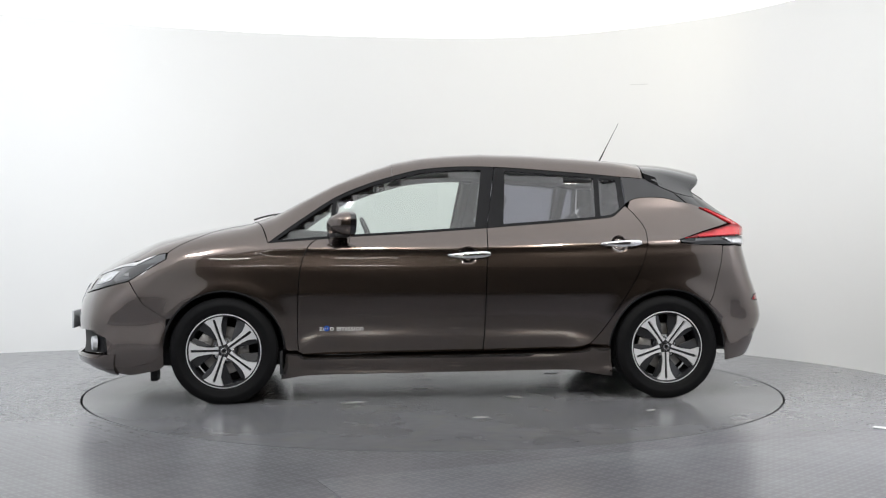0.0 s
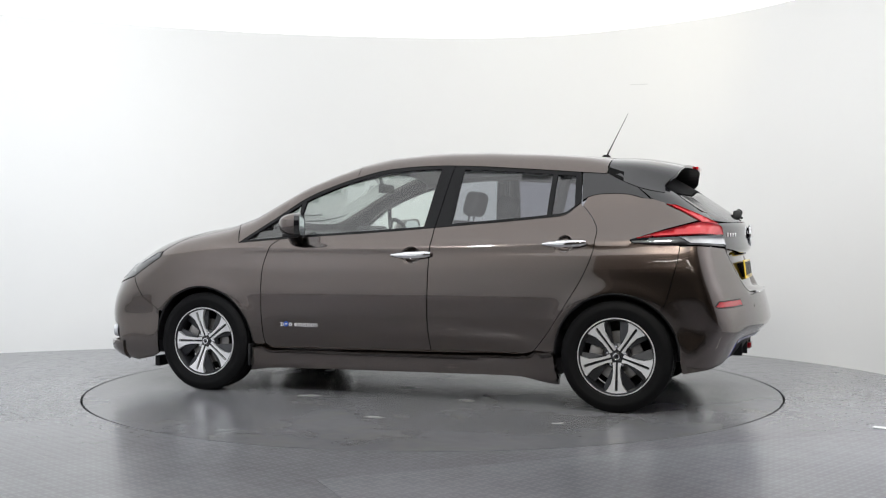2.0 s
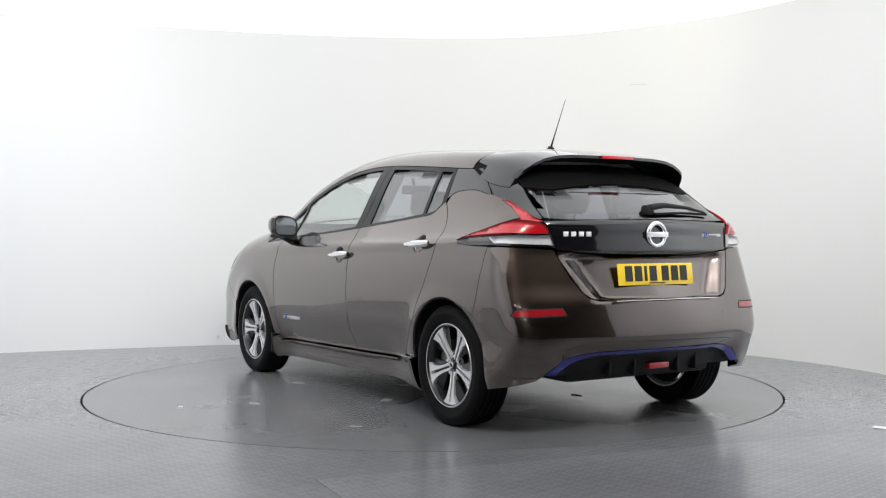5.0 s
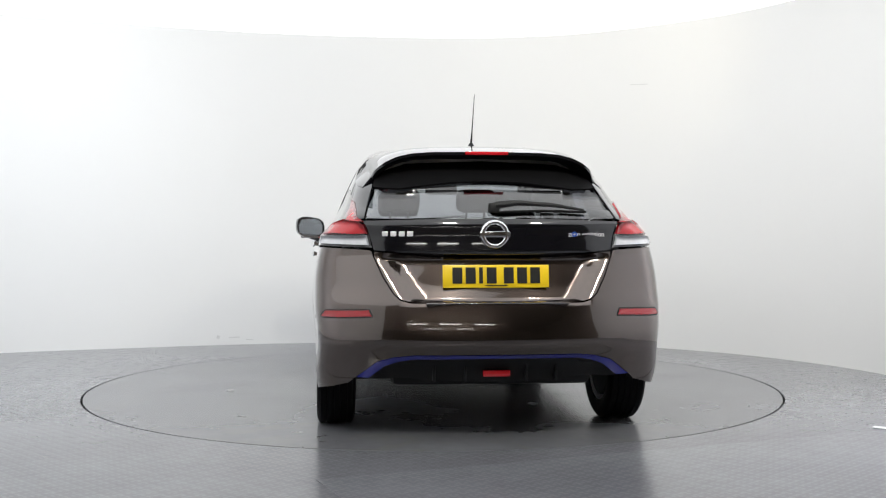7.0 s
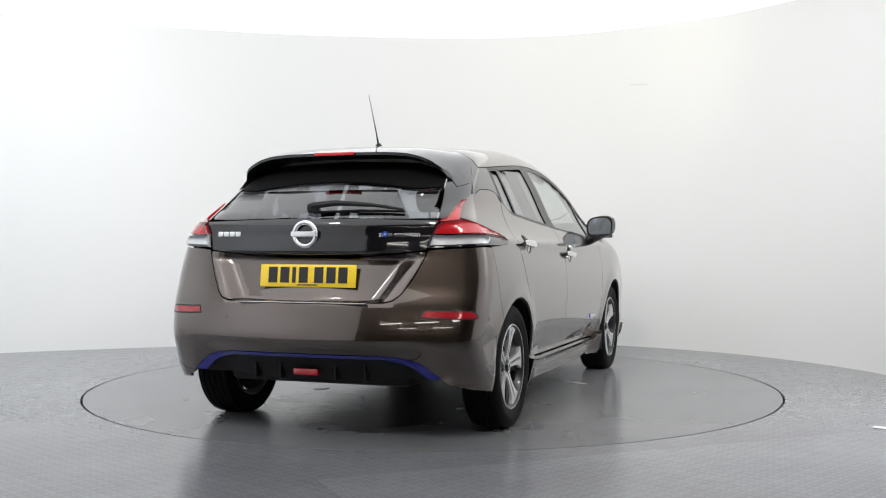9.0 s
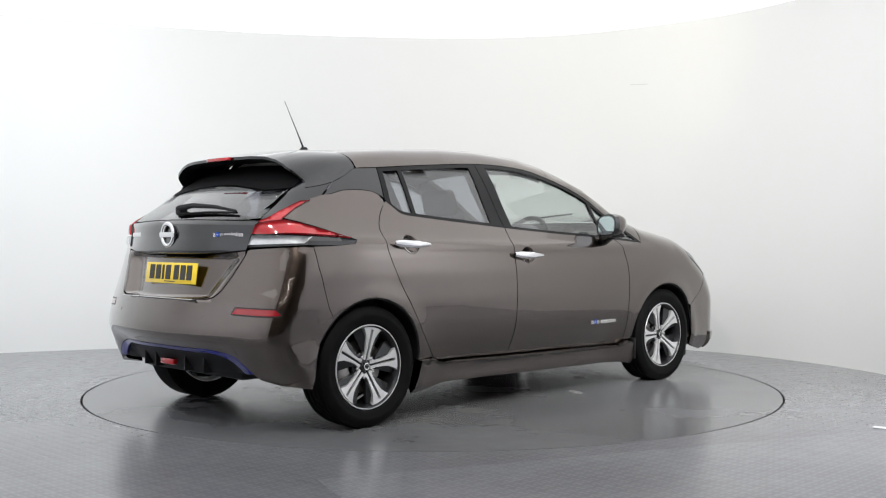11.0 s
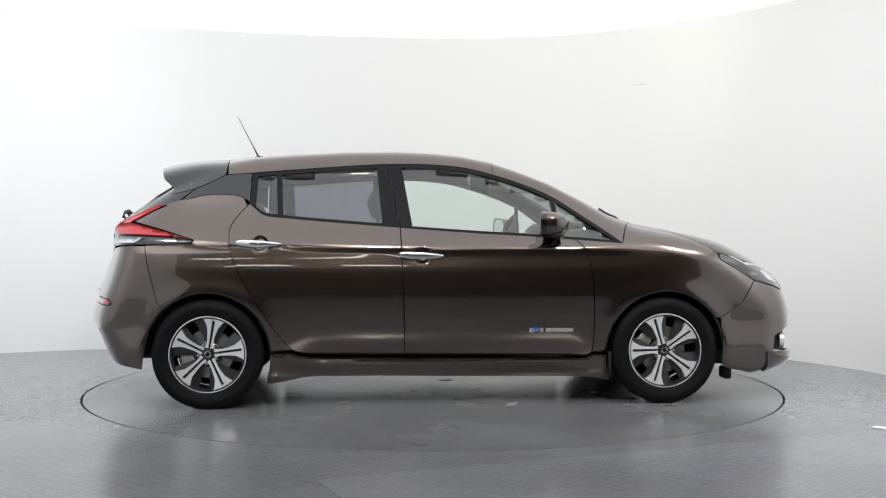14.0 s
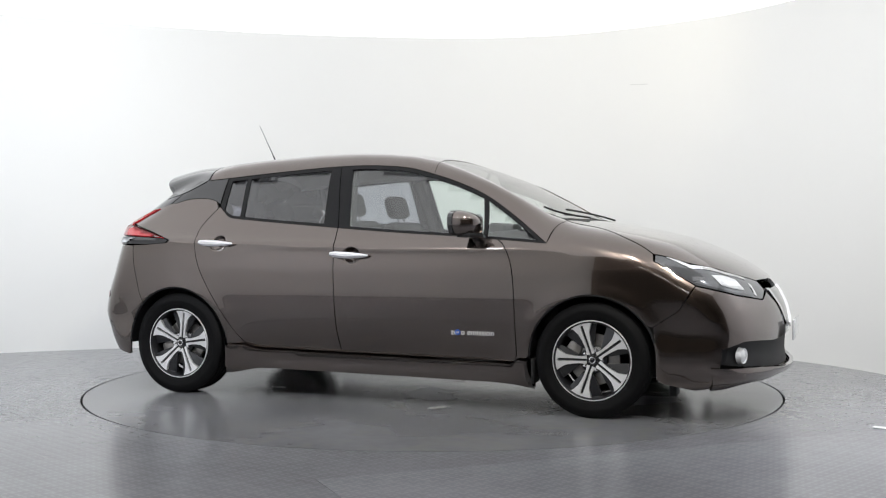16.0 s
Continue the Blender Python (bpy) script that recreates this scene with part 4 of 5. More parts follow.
    # tail lights: a red bar that wraps the corner, a red arm up the pillar, a clear lens below
    for m in (False, True):
        lamp = flat(k, "side", [(-1.425, 0.980), (-1.52, 1.010), (-1.66, 1.050), (-1.80, 1.086)]) + flat(k, "rear", [(0.66, 1.080), (0.628, 1.058), (0.606, 1.0), (0.594, 0.940)])
        lamp += flat(k, "side", [(-1.86, 0.946), (-1.75, 0.952), (-1.58, 0.950), (-1.45, 0.960)])
        body = panel("tail_light", k, lamp, BLACK_GLOSS, car, "boomerang-shaped red and clear tail light with a black edge", mirror=m, proud=0.006, res=0.03, gap=0.002)
        red = flat(k, "side", [(-1.465, 0.984), (-1.56, 1.012), (-1.66, 1.039), (-1.80, 1.076)]) + flat(k, "rear", [(0.66, 1.066), (0.632, 1.052), (0.616, 1.008)]) + flat(k, "side", [(-1.80, 1.003), (-1.70, 0.998)])
        panel("red_lens", k, red, RED_LENS, body, "bright red lens", mirror=m, proud=0.016, depth=0.012, gap=0.003, res=0.02)
        arm = flat(k, "side", [(-1.605, 1.186), (-1.70, 1.142), (-1.80, 1.085), (-1.81, 1.068)]) + flat(k, "rear", [(0.650, 1.066), (0.634, 1.070)]) + flat(k, "side", [(-1.85, 1.090), (-1.781, 1.125), (-1.66, 1.178)])
        panel("red_arm", k, arm, RED_LENS, body, "slim red lens arm up the pillar", mirror=m, proud=0.008, depth=0.012, gap=0.002, res=0.02)
        clear = flat(k, "side", [(-1.70, 0.992), (-1.80, 0.997)]) + flat(k, "rear", [(0.70, 1.002), (0.618, 1.003), (0.604, 0.950)]) + flat(k, "side", [(-1.86, 0.955), (-1.76, 0.958)])
        panel("clear_lens", k, clear, CLEAR_LENS, body, "clear lower lens", mirror=m, proud=0.014, depth=0.012, gap=0.003, res=0.02)
    # roof spoiler: a wing with turned-down ends over the window
    bm = bmesh.new()
    cols = []
    for s in np.linspace(-1, 1, 61):
        a = abs(s)
        y_t = 0.622 * s * (1 - 0.03 * step(0.9, 1.0, np.array(a)))
        z_t = float(np.interp(a, [0, 0.45, 0.62, 0.74, 0.83, 0.91, 1.0], [1.432, 1.430, 1.423, 1.406, 1.381, 1.345, 1.285]))
        x_t = -1.705 + 0.20 * (0.6 * s) ** 2 + 0.06 * step(0.86, 1.0, np.array(a))
        root = unproject("top", [(-1.264, 0.605 * s)])[0]
        tip = np.array([x_t, y_t, z_t])
        prof = []
        for u in np.linspace(0, 1, 12):
            p = root + (tip - root) * u
            p[2] += 0.016 * math.sin(math.pi * min(1, u * 1.0)) * (1 - 0.5 * a ** 4) + 0.001
            prof.append(p)
        prof.append(tip + (0.002, 0, -0.014))
        prof.append(tip + (0.020, 0, -0.024))
        prof.append(np.array([max(-1.56, x_t + 0.04), y_t * 0.97, z_t - 0.026]))
        prof.append(np.array([-1.42, y_t * 0.94, z_t - 0.004]))
        cols.append([bm.verts.new(tuple(map(float, p))) for p in prof])
    # flanks: the ends run down on to the body beside the rear window
    for side, where in ((-1, 0), (1, len(cols))):
        low = []
        for u in np.linspace(0, 1, 12):
            p = unproject("side", [(-1.268 - 0.325 * u, 1.372 - 0.118 * u - 0.02 * math.sin(math.pi * u))])[0]
            low.append((p[0], side * (p[1] + 0.004), p[2]))
        low += [(low[-1][0] + 0.004 * k, low[-1][1] - side * 0.006 * k, low[-1][2]) for k in (1, 2, 3, 4)]
        cols.insert(where, [bm.verts.new(tuple(map(float, p))) for p in low])
    for a, b in zip(cols, cols[1:]):
        for i in range(len(a) - 1):
            bm.faces.new((a[i], a[i + 1], b[i + 1], b[i]))
    spoiler = part("spoiler", bm, BLACK_GLOSS, car, "gloss black roof spoiler")
    # faces that look down get the blacker colour, as shade
    spoiler.data.materials.append(SHADED_BLACK)
    for pol in spoiler.data.polygons:
        if pol.normal.z < -0.2:
            pol.material_index = 1
    z_tip = float(np.mean([v.co.z for v in spoiler.data.vertices if v.co.x < -1.70 and abs(v.co.y) < 0.1]))
    bm = box(bmesh.new(), -1.7125, 0, z_tip, 0.016, 0.225, 0.018, bevel=0.004)
    part("brake_light", bm, RED_LENS, spoiler, "red high-mounted brake light")
    # wiper on the rear window
    def rp(y, z, up):
        p = unproject("rear", [(y, z)])
        return tuple((p + gradient(p) * up)[0])
    bm = bmesh.new()
    tube(bm, [rp(0.0, 1.125, 0.03), rp(-0.12, 1.135, 0.035), rp(-0.30, 1.130, 0.028), rp(-0.46, 1.118, 0.015)], [0.018, 0.014, 0.010, 0.006], 8)
    arm = part("rear_wiper", bm, BLACK_MATT, gate, "black rear wiper arm")
    bm = bmesh.new()
    tube(bm, [rp(-0.02, 1.108, 0.010), rp(-0.24, 1.116, 0.010), rp(-0.47, 1.112, 0.010)], 0.007, 6)
    part("wiper_blade", bm, RUBBER, gate)
    p = Vector(rp(0.0, 1.128, 0.012))
    part("wiper_boss", box(bmesh.new(), p.x, p.y, p.z, 0.05, 0.055, 0.05, bevel=0.012), BLACK_MATT, gate)
    # round chrome emblem, plain
    bm = bmesh.new()
    p = unproject("rear", [(0.008, 1.008)])[0]
    m = Matrix.Translation((p[0] - 0.010, p[1], p[2])) @ Matrix.Rotation(radians(90), 4, "Z")
    ring_prof = [(0.058 + 0.012 * math.cos(a), 0.010 * math.sin(a)) for a in [2 * math.pi * i / 10 for i in range(11)]]
    lathe(bm, ring_prof, 40, m)
    box(bm, p[0] - 0.012, p[1], p[2], 0.014, 0.150, 0.030, bevel=0.004)
    part("emblem", bm, CHROME, gate, "plain round chrome emblem with a crossbar")
    # model badge: plain chrome bars
    for i in range(4):
        y = 0.535 - i * 0.040
        q = unproject("rear", [(y, 1.010)])[0]
        part("badge_bar", box(bmesh.new(), q[0] - 0.003, y, 1.010, 0.006, 0.030, 0.024, bevel=0.002), SILVER, gate)
    # number plate, hollow and lamp strip
    m = Matrix.Translation((-2.010, 0.0, 0.804)) @ Matrix.Rotation(radians(7), 4, "Y")
    plate = part("number_plate", box(bmesh.new(), 0, 0, 0, 0.006, 0.522, 0.112, m, bevel=0.0025), PLATE_YELLOW, car, "yellow number plate with plain black bars")
    for i, y in enumerate((0.190, 0.125, 0.074, 0.022, -0.062, -0.128, -0.192)):
        w = 0.018 if i == 2 else 0.048
        part("plate_bar", box(bmesh.new(), -0.0045, y, 0.004, 0.003, w, 0.078, m), PLATE_BLACK, plate, "", False)
    part("plate_bar", box(bmesh.new(), -0.0045, 0.0, -0.045, 0.003, 0.11, 0.005, m), PLATE_BLACK, plate, "", False)
    part("plate_holder", box(bmesh.new(), 0.012, 0, 0, 0.018, 0.40, 0.09, m, bevel=0.004), BLACK_MATT, gate)
    part("tailgate_edge_strip", box(bmesh.new(), -2.092, 0, 0.678, 0.03, 0.70, 0.005, bevel=0.002), CHROME, bumper, "thin bright strip on the bumper lip")
    return gate


def words(text, parent, m, size, mat, label):
    """Lettering as a thin solid."""
    cu = bpy.data.curves.new("lettering", "FONT")
    cu.body, cu.size, cu.extrude, cu.align_x, cu.align_y, cu.resolution_u = text, size, 0.0012, "LEFT", "CENTER", 3
    tmp = bpy.data.objects.new("lettering", cu)
    scene.collection.objects.link(tmp)
    bpy.context.view_layer.update()
    me = bpy.data.meshes.new_from_object(tmp.evaluated_get(bpy.context.evaluated_depsgraph_get()))
    bpy.data.objects.remove(tmp)
    me.transform(m)
    me.materials.clear()
    me.materials.append(mat)
    ob = new("lettering", me)
    ob.parent = parent
    return tagged(ob, label)


def build_front():
    k = "wrap_front"
    full = math.pi * 0.85
    seam = flat(k, "side", [(1.692, 0.44), (1.685, 0.512), (1.80, 0.59), (1.905, 0.715)]) + flat(k, "front", [(0.72, 0.700), (0.52, 0.662), (0.43, 0.642), (0.36, 0.640), (0.30, 0.60), (0.28, 0.50), (0.28, 0.42), (0.0, 0.42)])
    low = flat(k, "front", [(0.0, 0.40), (0.30, 0.40), (0.58, 0.432), (0.69, 0.438), (0.715, 0.36), (0.69, 0.318), (0.35, 0.300), (0.0, 0.30), (0.0, 0.19), (0.40, 0.185), (0.60, 0.172)])
    # bumper in three pieces: the painted shell of each corner with the nose, and the lip
    shell = flat(k, "side", [(1.692, 0.44), (1.685, 0.512), (1.82, 0.60), (1.905, 0.733)]) + flat(k, "front", [(0.70, 0.679), (0.60, 0.664), (0.496, 0.650), (0.40, 0.69), (0.34, 0.64), (0.30, 0.58), (0.28, 0.44)])
    shell += flat(k, "front", [(0.45, 0.428), (0.60, 0.436), (0.725, 0.438)]) + flat(k, "side", [(2.045, 0.40), (2.035, 0.31), (2.01, 0.19), (1.90, 0.172), (1.74, 0.205), (1.70, 0.23), (1.70, 0.36)])
    bumpers = side_pair("front_bumper", k, shell, PAINT, "painted front bumper corner", res=0.03, gap=0.0015)
    lip = flat(k, "side", [(1.985, 0.302)]) + flat(k, "front", [(0.60, 0.295), (0.35, 0.275), (0.0, 0.27), (0.0, 0.185), (0.35, 0.185), (0.60, 0.19)]) + flat(k, "side", [(1.97, 0.185)])
    side_pair("bumper_lip", k, lip, PAINT, "painted lower front lip", res=0.03, proud=0.012, gap=0.001)
    inlet = flat(k, "side", [(2.05, 0.40), (2.04, 0.315)]) + flat(k, "front", [(0.60, 0.298), (0.35, 0.278), (0.0, 0.273), (0.0, 0.44), (0.28, 0.44), (0.45, 0.428), (0.60, 0.436), (0.725, 0.437)])
    side_pair("air_inlet", k, inlet, BLACK_MATT, "matt black lower air inlet", res=0.035, proud=-0.03, depth=0.02)
    grille = flat(k, "front", [(0.40, 0.71), (0.32, 0.60), (0.28, 0.44), (0.0, 0.44), (0.0, 0.72)])
    side_pair("grille", k, grille, BLACK_GLOSS, "black front grille", res=0.035, proud=-0.012)
    vee = flat(k, "front", [(0.385, 0.71), (0.35, 0.69), (0.22, 0.50), (0.0, 0.47), (0.0, 0.49), (0.20, 0.515), (0.315, 0.71)])
    side_pair("grille_strip", k, vee, CHROME, "bright V-shaped grille strip", res=0.03, proud=0.004, gap=0.001)
    for m in (1, -1):
        p = unproject("front", [(0.715, 0.362)])[0]
        n = gradient(p[None])[0]
        mm = Matrix.Translation((p[0] - 0.01, m * p[1], p[2])) @ Vector((0.9, m * 0.35, 0)).to_track_quat("Y", "Z").to_matrix().to_4x4()
        part("fog_light", lathe(bmesh.new(), [(0, 0.012), (0.02, 0.010), (0.034, 0.002), (0.042, 0.006), (0.046, -0.02)], 24, mm), CLEAR_LENS, car, "round clear front fog light")
        part("undertray_flap", box(bmesh.new(), 1.775, m * 0.70, 0.165, 0.04, 0.12, 0.07, bevel=0.008), BLACK_MATT, car)
    part("front_plate", box(bmesh.new(), 2.368, 0, 0.47, 0.012, 0.52, 0.112, bevel=0.003), CLEAR_LENS, car, "white front number plate edge")
    # headlights: swept back, dark housing with a bright lens inside
    for m in (False, True):
        lamp = flat(k, "side", [(1.69, 0.864), (1.80, 0.799), (1.908, 0.735)]) + flat(k, "front", [(0.70, 0.683), (0.60, 0.668), (0.496, 0.654), (0.415, 0.70)]) + flat(k, "top", [(2.182, 0.414), (2.118, 0.523), (2.033, 0.626), (1.865, 0.761), (1.69, 0.822)])
        body = panel("headlight", k, lamp, LAMP_GREY, car, "swept-back clear headlight with a dark housing", mirror=m, proud=0.001, res=0.025)
        lens = flat(k, "front", [(0.745, 0.735), (0.70, 0.715), (0.625, 0.705), (0.625, 0.765), (0.68, 0.788), (0.735, 0.792)])
        panel("headlamp_lens", k, lens, CLEAR_LENS, body, "bright lens inside the headlight", mirror=m, proud=0.004, depth=0.01, gap=0.002, res=0.03)
        rim = flat(k, "side", [(1.70, 0.859), (1.80, 0.801), (1.908, 0.737)]) + flat(k, "front", [(0.70, 0.685), (0.60, 0.670), (0.60, 0.682), (0.70, 0.698)]) + flat(k, "side", [(1.905, 0.751), (1.80, 0.816)])
        panel("headlight_rim", k, rim, BLACK_GLOSS, body, mirror=m, proud=0.003, depth=0.01, gap=0.0005, res=0.03)
        tip = flat(k, "side", [(1.715, 0.850), (1.80, 0.808), (1.89, 0.758)]) + flat(k, "front", [(0.785, 0.765), (0.770, 0.80), (0.785, 0.825)])
        panel("headlight_mask", k, tip, BLACK_GLOSS, body, "black mask inside the headlight", mirror=m, proud=0.0035, depth=0.01, gap=0.001, res=0.03)
        rib = flat(k, "front", [(0.56, 0.677), (0.545, 0.674), (0.53, 0.735), (0.545, 0.742)])
        panel("headlight_rib", k, rib, CHROME, body, mirror=m, proud=0.004, depth=0.01, gap=0.0003, res=0.03)
        strip = flat(k, "top", [(1.74, 0.807), (1.868, 0.766), (2.036, 0.631), (2.12, 0.530), (2.130, 0.540), (2.048, 0.645), (1.878, 0.780)])
        panel("daylight_strip", k, strip, CHROME, body, "bright strip along the headlight's top", mirror=m, proud=0.004, depth=0.01, gap=0.0005, res=0.03)


def build_mirrors(fronts):
    for s, door in ((1, fronts[0]), (-1, fronts[1])):
        bm = bmesh.new()
        m = Matrix.Translation((0.655, s * 0.945, 1.070)) @ Matrix.Rotation(radians(17 * s), 4, "Z")
        # housing: a flattened, tapered shell
        rows, seg = 12, 20
        rings = []
        for i in range(rows + 1):
            u = i / rows
            x = -0.060 + 0.145 * u
            r = (max(0.0, 1 - (u ** 2.6)) ** 0.5) if u > 0 else 1.0
            ring = []
            for j in range(seg):
                a = 2 * math.pi * j / seg
                cy, cz = math.cos(a), math.sin(a)
                sq = (abs(cy) ** 3.2 + abs(cz) ** 3.2) ** (-1 / 3.2)
                ring.append(bm.verts.new(m @ Vector((x, s * 0.102 * cy * sq * max(r, 0.05) - s * 0.012 * u, 0.074 * cz * sq * max(r, 0.05) + 0.012 * cy * 1.0))))
            rings.append(ring)
        for a, b in zip(rings, rings[1:]):
            for j in range(seg):
                bm.faces.new((a[j], a[(j + 1) % seg], b[(j + 1) % seg], b[j]))
        bm.faces.new(rings[0])
        bm.faces.new(rings[-1])
        mirror = part("door_mirror", bm, PAINT, car, "painted door mirror on a black foot")
        bm = bmesh.new()
        n = 20
        vs = [bm.verts.new(m @ Vector((-0.0555, s * 0.088 * math.cos(a) * (abs(math.cos(a)) ** 3.2 + abs(math.sin(a)) ** 3.2) ** (-1 / 3.2),
                                       0.062 * math.sin(a) * (abs(math.cos(a)) ** 3.2 + abs(math.sin(a)) ** 3.2) ** (-1 / 3.2)))) for a in [2 * math.pi * i / n for i in range(n)]]
        f = bm.faces.new(vs)
        bmesh.ops.extrude_face_region(bm, geom=[f])
        for v in bm.verts[-n:]:
            v.co += (m.to_3x3() @ Vector((-0.0065, 0, 0)))
        rim = bmesh.new()
        loops = []
        for x, grow in ((-0.030, 1.012), (-0.0635, 1.0), (-0.0640, 0.90), (-0.058, 0.87)):
            loops.append([rim.verts.new(m @ Vector((x, s * 0.102 * grow * math.cos(a) * (abs(math.cos(a)) ** 3.2 + abs(math.sin(a)) ** 3.2) ** (-1 / 3.2),
                                                    0.074 * grow * math.sin(a) * (abs(math.cos(a)) ** 3.2 + abs(math.sin(a)) ** 3.2) ** (-1 / 3.2) + 0.012 * math.cos(a)))) for a in [2 * math.pi * i / n for i in range(n)]])
        for a, b in zip(loops, loops[1:]):
            for i in range(n):
                rim.faces.new((a[i], a[(i + 1) % n], b[(i + 1) % n], b[i]))
        part("mirror_rim", rim, BLACK_GLOSS, mirror, "gloss black rim")
        part("mirror_glass", bm, MIRROR, mirror, "mirror glass")
        bm = bmesh.new()
        tube(bm, [(0.70, s * 0.80, 0.972), (0.695, s * 0.845, 0.985), (0.685, s * 0.895, 1.005), (0.68, s * 0.935, 1.025)], [0.042, 0.036, 0.03, 0.034], 12)
        part("mirror_foot", bm, BLACK_GLOSS, mirror, "gloss black mirror foot")
        bm = bmesh.new()
        box(bm, 0.005, -s * 0.02, -0.062, 0.10, 0.13, 0.026, m, bevel=0.010)
        part("mirror_underside", bm, BLACK_MATT, mirror)


def build_wheel():
    """One wheel, its face towards +y, its centre at the origin."""
    wheel = new("wheel")
    wheel.parent = car
    bm = bmesh.new()
    prof = [(0.222, -0.09), (0.262, -0.098), (0.300, -0.094), (0.313, -0.083)]
    # tread with grooves
    for i in range(5):
        y0, y1 = -0.080 + i * 0.034, -0.080 + i * 0.034 + 0.026
        prof += [(0.3175, y0), (0.3185, y1), (0.311, y1 + 0.001), (0.311, y1 + 0.007)]
    prof = prof[:-2] + [(0.313, 0.089), (0.300, 0.099), (0.285, 0.1015), (0.283, 0.1025), (0.268, 0.1035), (0.266, 0.1025), (0.245, 0.0995), (0.228, 0.094), (0.219, 0.086)]
    tyre = part("tyre", lathe(bm, prof, 64), RUBBER, wheel, "black road tyre")
    rim = part("rim", lathe(bmesh.new(), [(0.219, 0.080), (0.2225, 0.090), (0.220, 0.0935), (0.2155, 0.0930), (0.210, 0.086), (0.200, 0.05), (0.197, -0.06), (0.215, -0.085), (0.222, -0.085)], 64), ALLOY, wheel, "machined alloy rim")
    part("rim_well", lathe(bmesh.new(), [(0.2158, 0.0936), (0.2085, 0.087), (0.199, 0.048), (0.1962, -0.058)], 48), ALLOY_DARK, wheel)
    for i in range(5):
        a = radians(270 + 72 * i)
        m = Matrix.Rotation(-(a - math.pi / 2), 4, "Y")
        # spoke: widens to the rim, two machined ridges with a dark groove
        for side in (1, -1):
            bm = bmesh.new()
            out = [(side * 0.0060, 0.034), (side * 0.0080, 0.194), (0.0, 0.197), (0.0, 0.212), (side * 0.066, 0.202), (side * 0.050, 0.188), (side * 0.031, 0.155), (side * 0.0225, 0.115), (side * 0.019, 0.07), (side * 0.024, 0.036)]
            fv, bv = [], []
            for x, z in out:
                dish = 0.083 - 0.026 * (1 - z / 0.211) ** 1.0
                fv.append(bm.verts.new(m @ Vector((x, dish, z))))
                bv.append(bm.verts.new(m @ Vector((x, dish - 0.03, z))))
            bm.faces.new(fv)
            bm.faces.new(bv[::-1])
            for q in range(len(out)):
                bm.faces.new((fv[q], bv[q], bv[(q + 1) % len(out)], fv[(q + 1) % len(out)]))
            part("spoke", bm, ALLOY, wheel, "", False)
        bm = bmesh.new()
        box(bm, 0, 0.048, 0.118, 0.018, 0.02, 0.160, m)
        part("spoke_groove", bm, ALLOY_DARK, wheel, "", False)
        # dark vane leaning off each side of the spoke
        for side in (1, -1):
            bm = bmesh.new()
            out = [(side * 0.020, 0.075), (side * 0.031, 0.155), (side * 0.064, 0.201), (side * (0.112 if side > 0 else 0.082), 0.176 if side > 0 else 0.193), (side * (0.075 if side > 0 else 0.055), 0.13), (side * 0.030, 0.075)]
            fv = [bm.verts.new(m @ Vector((x, 0.070 - 0.022 * (1 - z / 0.211) - 0.30 * max(0, abs(x) - 0.036), z))) for x, z in out]
            bv = [bm.verts.new(v.co - Vector((0, 0.02, 0))) for v in fv]
            bm.faces.new(fv)
            bm.faces.new(bv[::-1])
            for q in range(6):
                bm.faces.new((fv[q], bv[q], bv[(q + 1) % 6], fv[(q + 1) % 6]))
            part("dark_vane", bm, ALLOY_DARK, wheel, "", False)
        mm = Matrix.Rotation(-(a - math.pi / 2) - radians(36), 4, "Y")
        part("wheel_nut", lathe(bmesh.new(), [(0, 0.066), (0.009, 0.064), (0.010, 0.045)], 6, mm @ Matrix.Translation((0, 0, 0.055))), CHROME, wheel)
    part("hub", lathe(bmesh.new(), [(0.0, 0.060), (0.02, 0.059), (0.036, 0.056), (0.062, 0.048), (0.075, 0.04), (0.078, 0.02)], 32), ALLOY_DARK, wheel)
    cap = part("hub_cap", lathe(bmesh.new(), [(0.0, 0.073), (0.018, 0.0725), (0.024, 0.071), (0.027, 0.066), (0.029, 0.060)], 24), BLACK_GLOSS, wheel)
    part("cap_ring", lathe(bmesh.new(), [(0.013, 0.0735), (0.0165, 0.0745), (0.0195, 0.0735)], 24), CHROME, wheel)
    disc = part("brake_disc", lathe(bmesh.new(), [(0.06, 0.012), (0.075, 0.014), (0.142, 0.014), (0.145, 0.008), (0.142, -0.006), (0.06, -0.006)], 48), STEEL, wheel)
    bm = bmesh.new()
    prism(bm, [(0.085, -0.055), (0.155, -0.06), (0.172, 0.0), (0.155, 0.06), (0.085, 0.055)], -0.02, 0.034, None, 0.006)
    part("caliper", bm, STEEL, wheel, "grey brake caliper")
    part("hub_carrier", lathe(bmesh.new(), [(0, -0.09), (0.13, -0.085), (0.19, -0.08), (0.193, -0.075)], 32), BLACK_MATT, wheel)
    return wheel


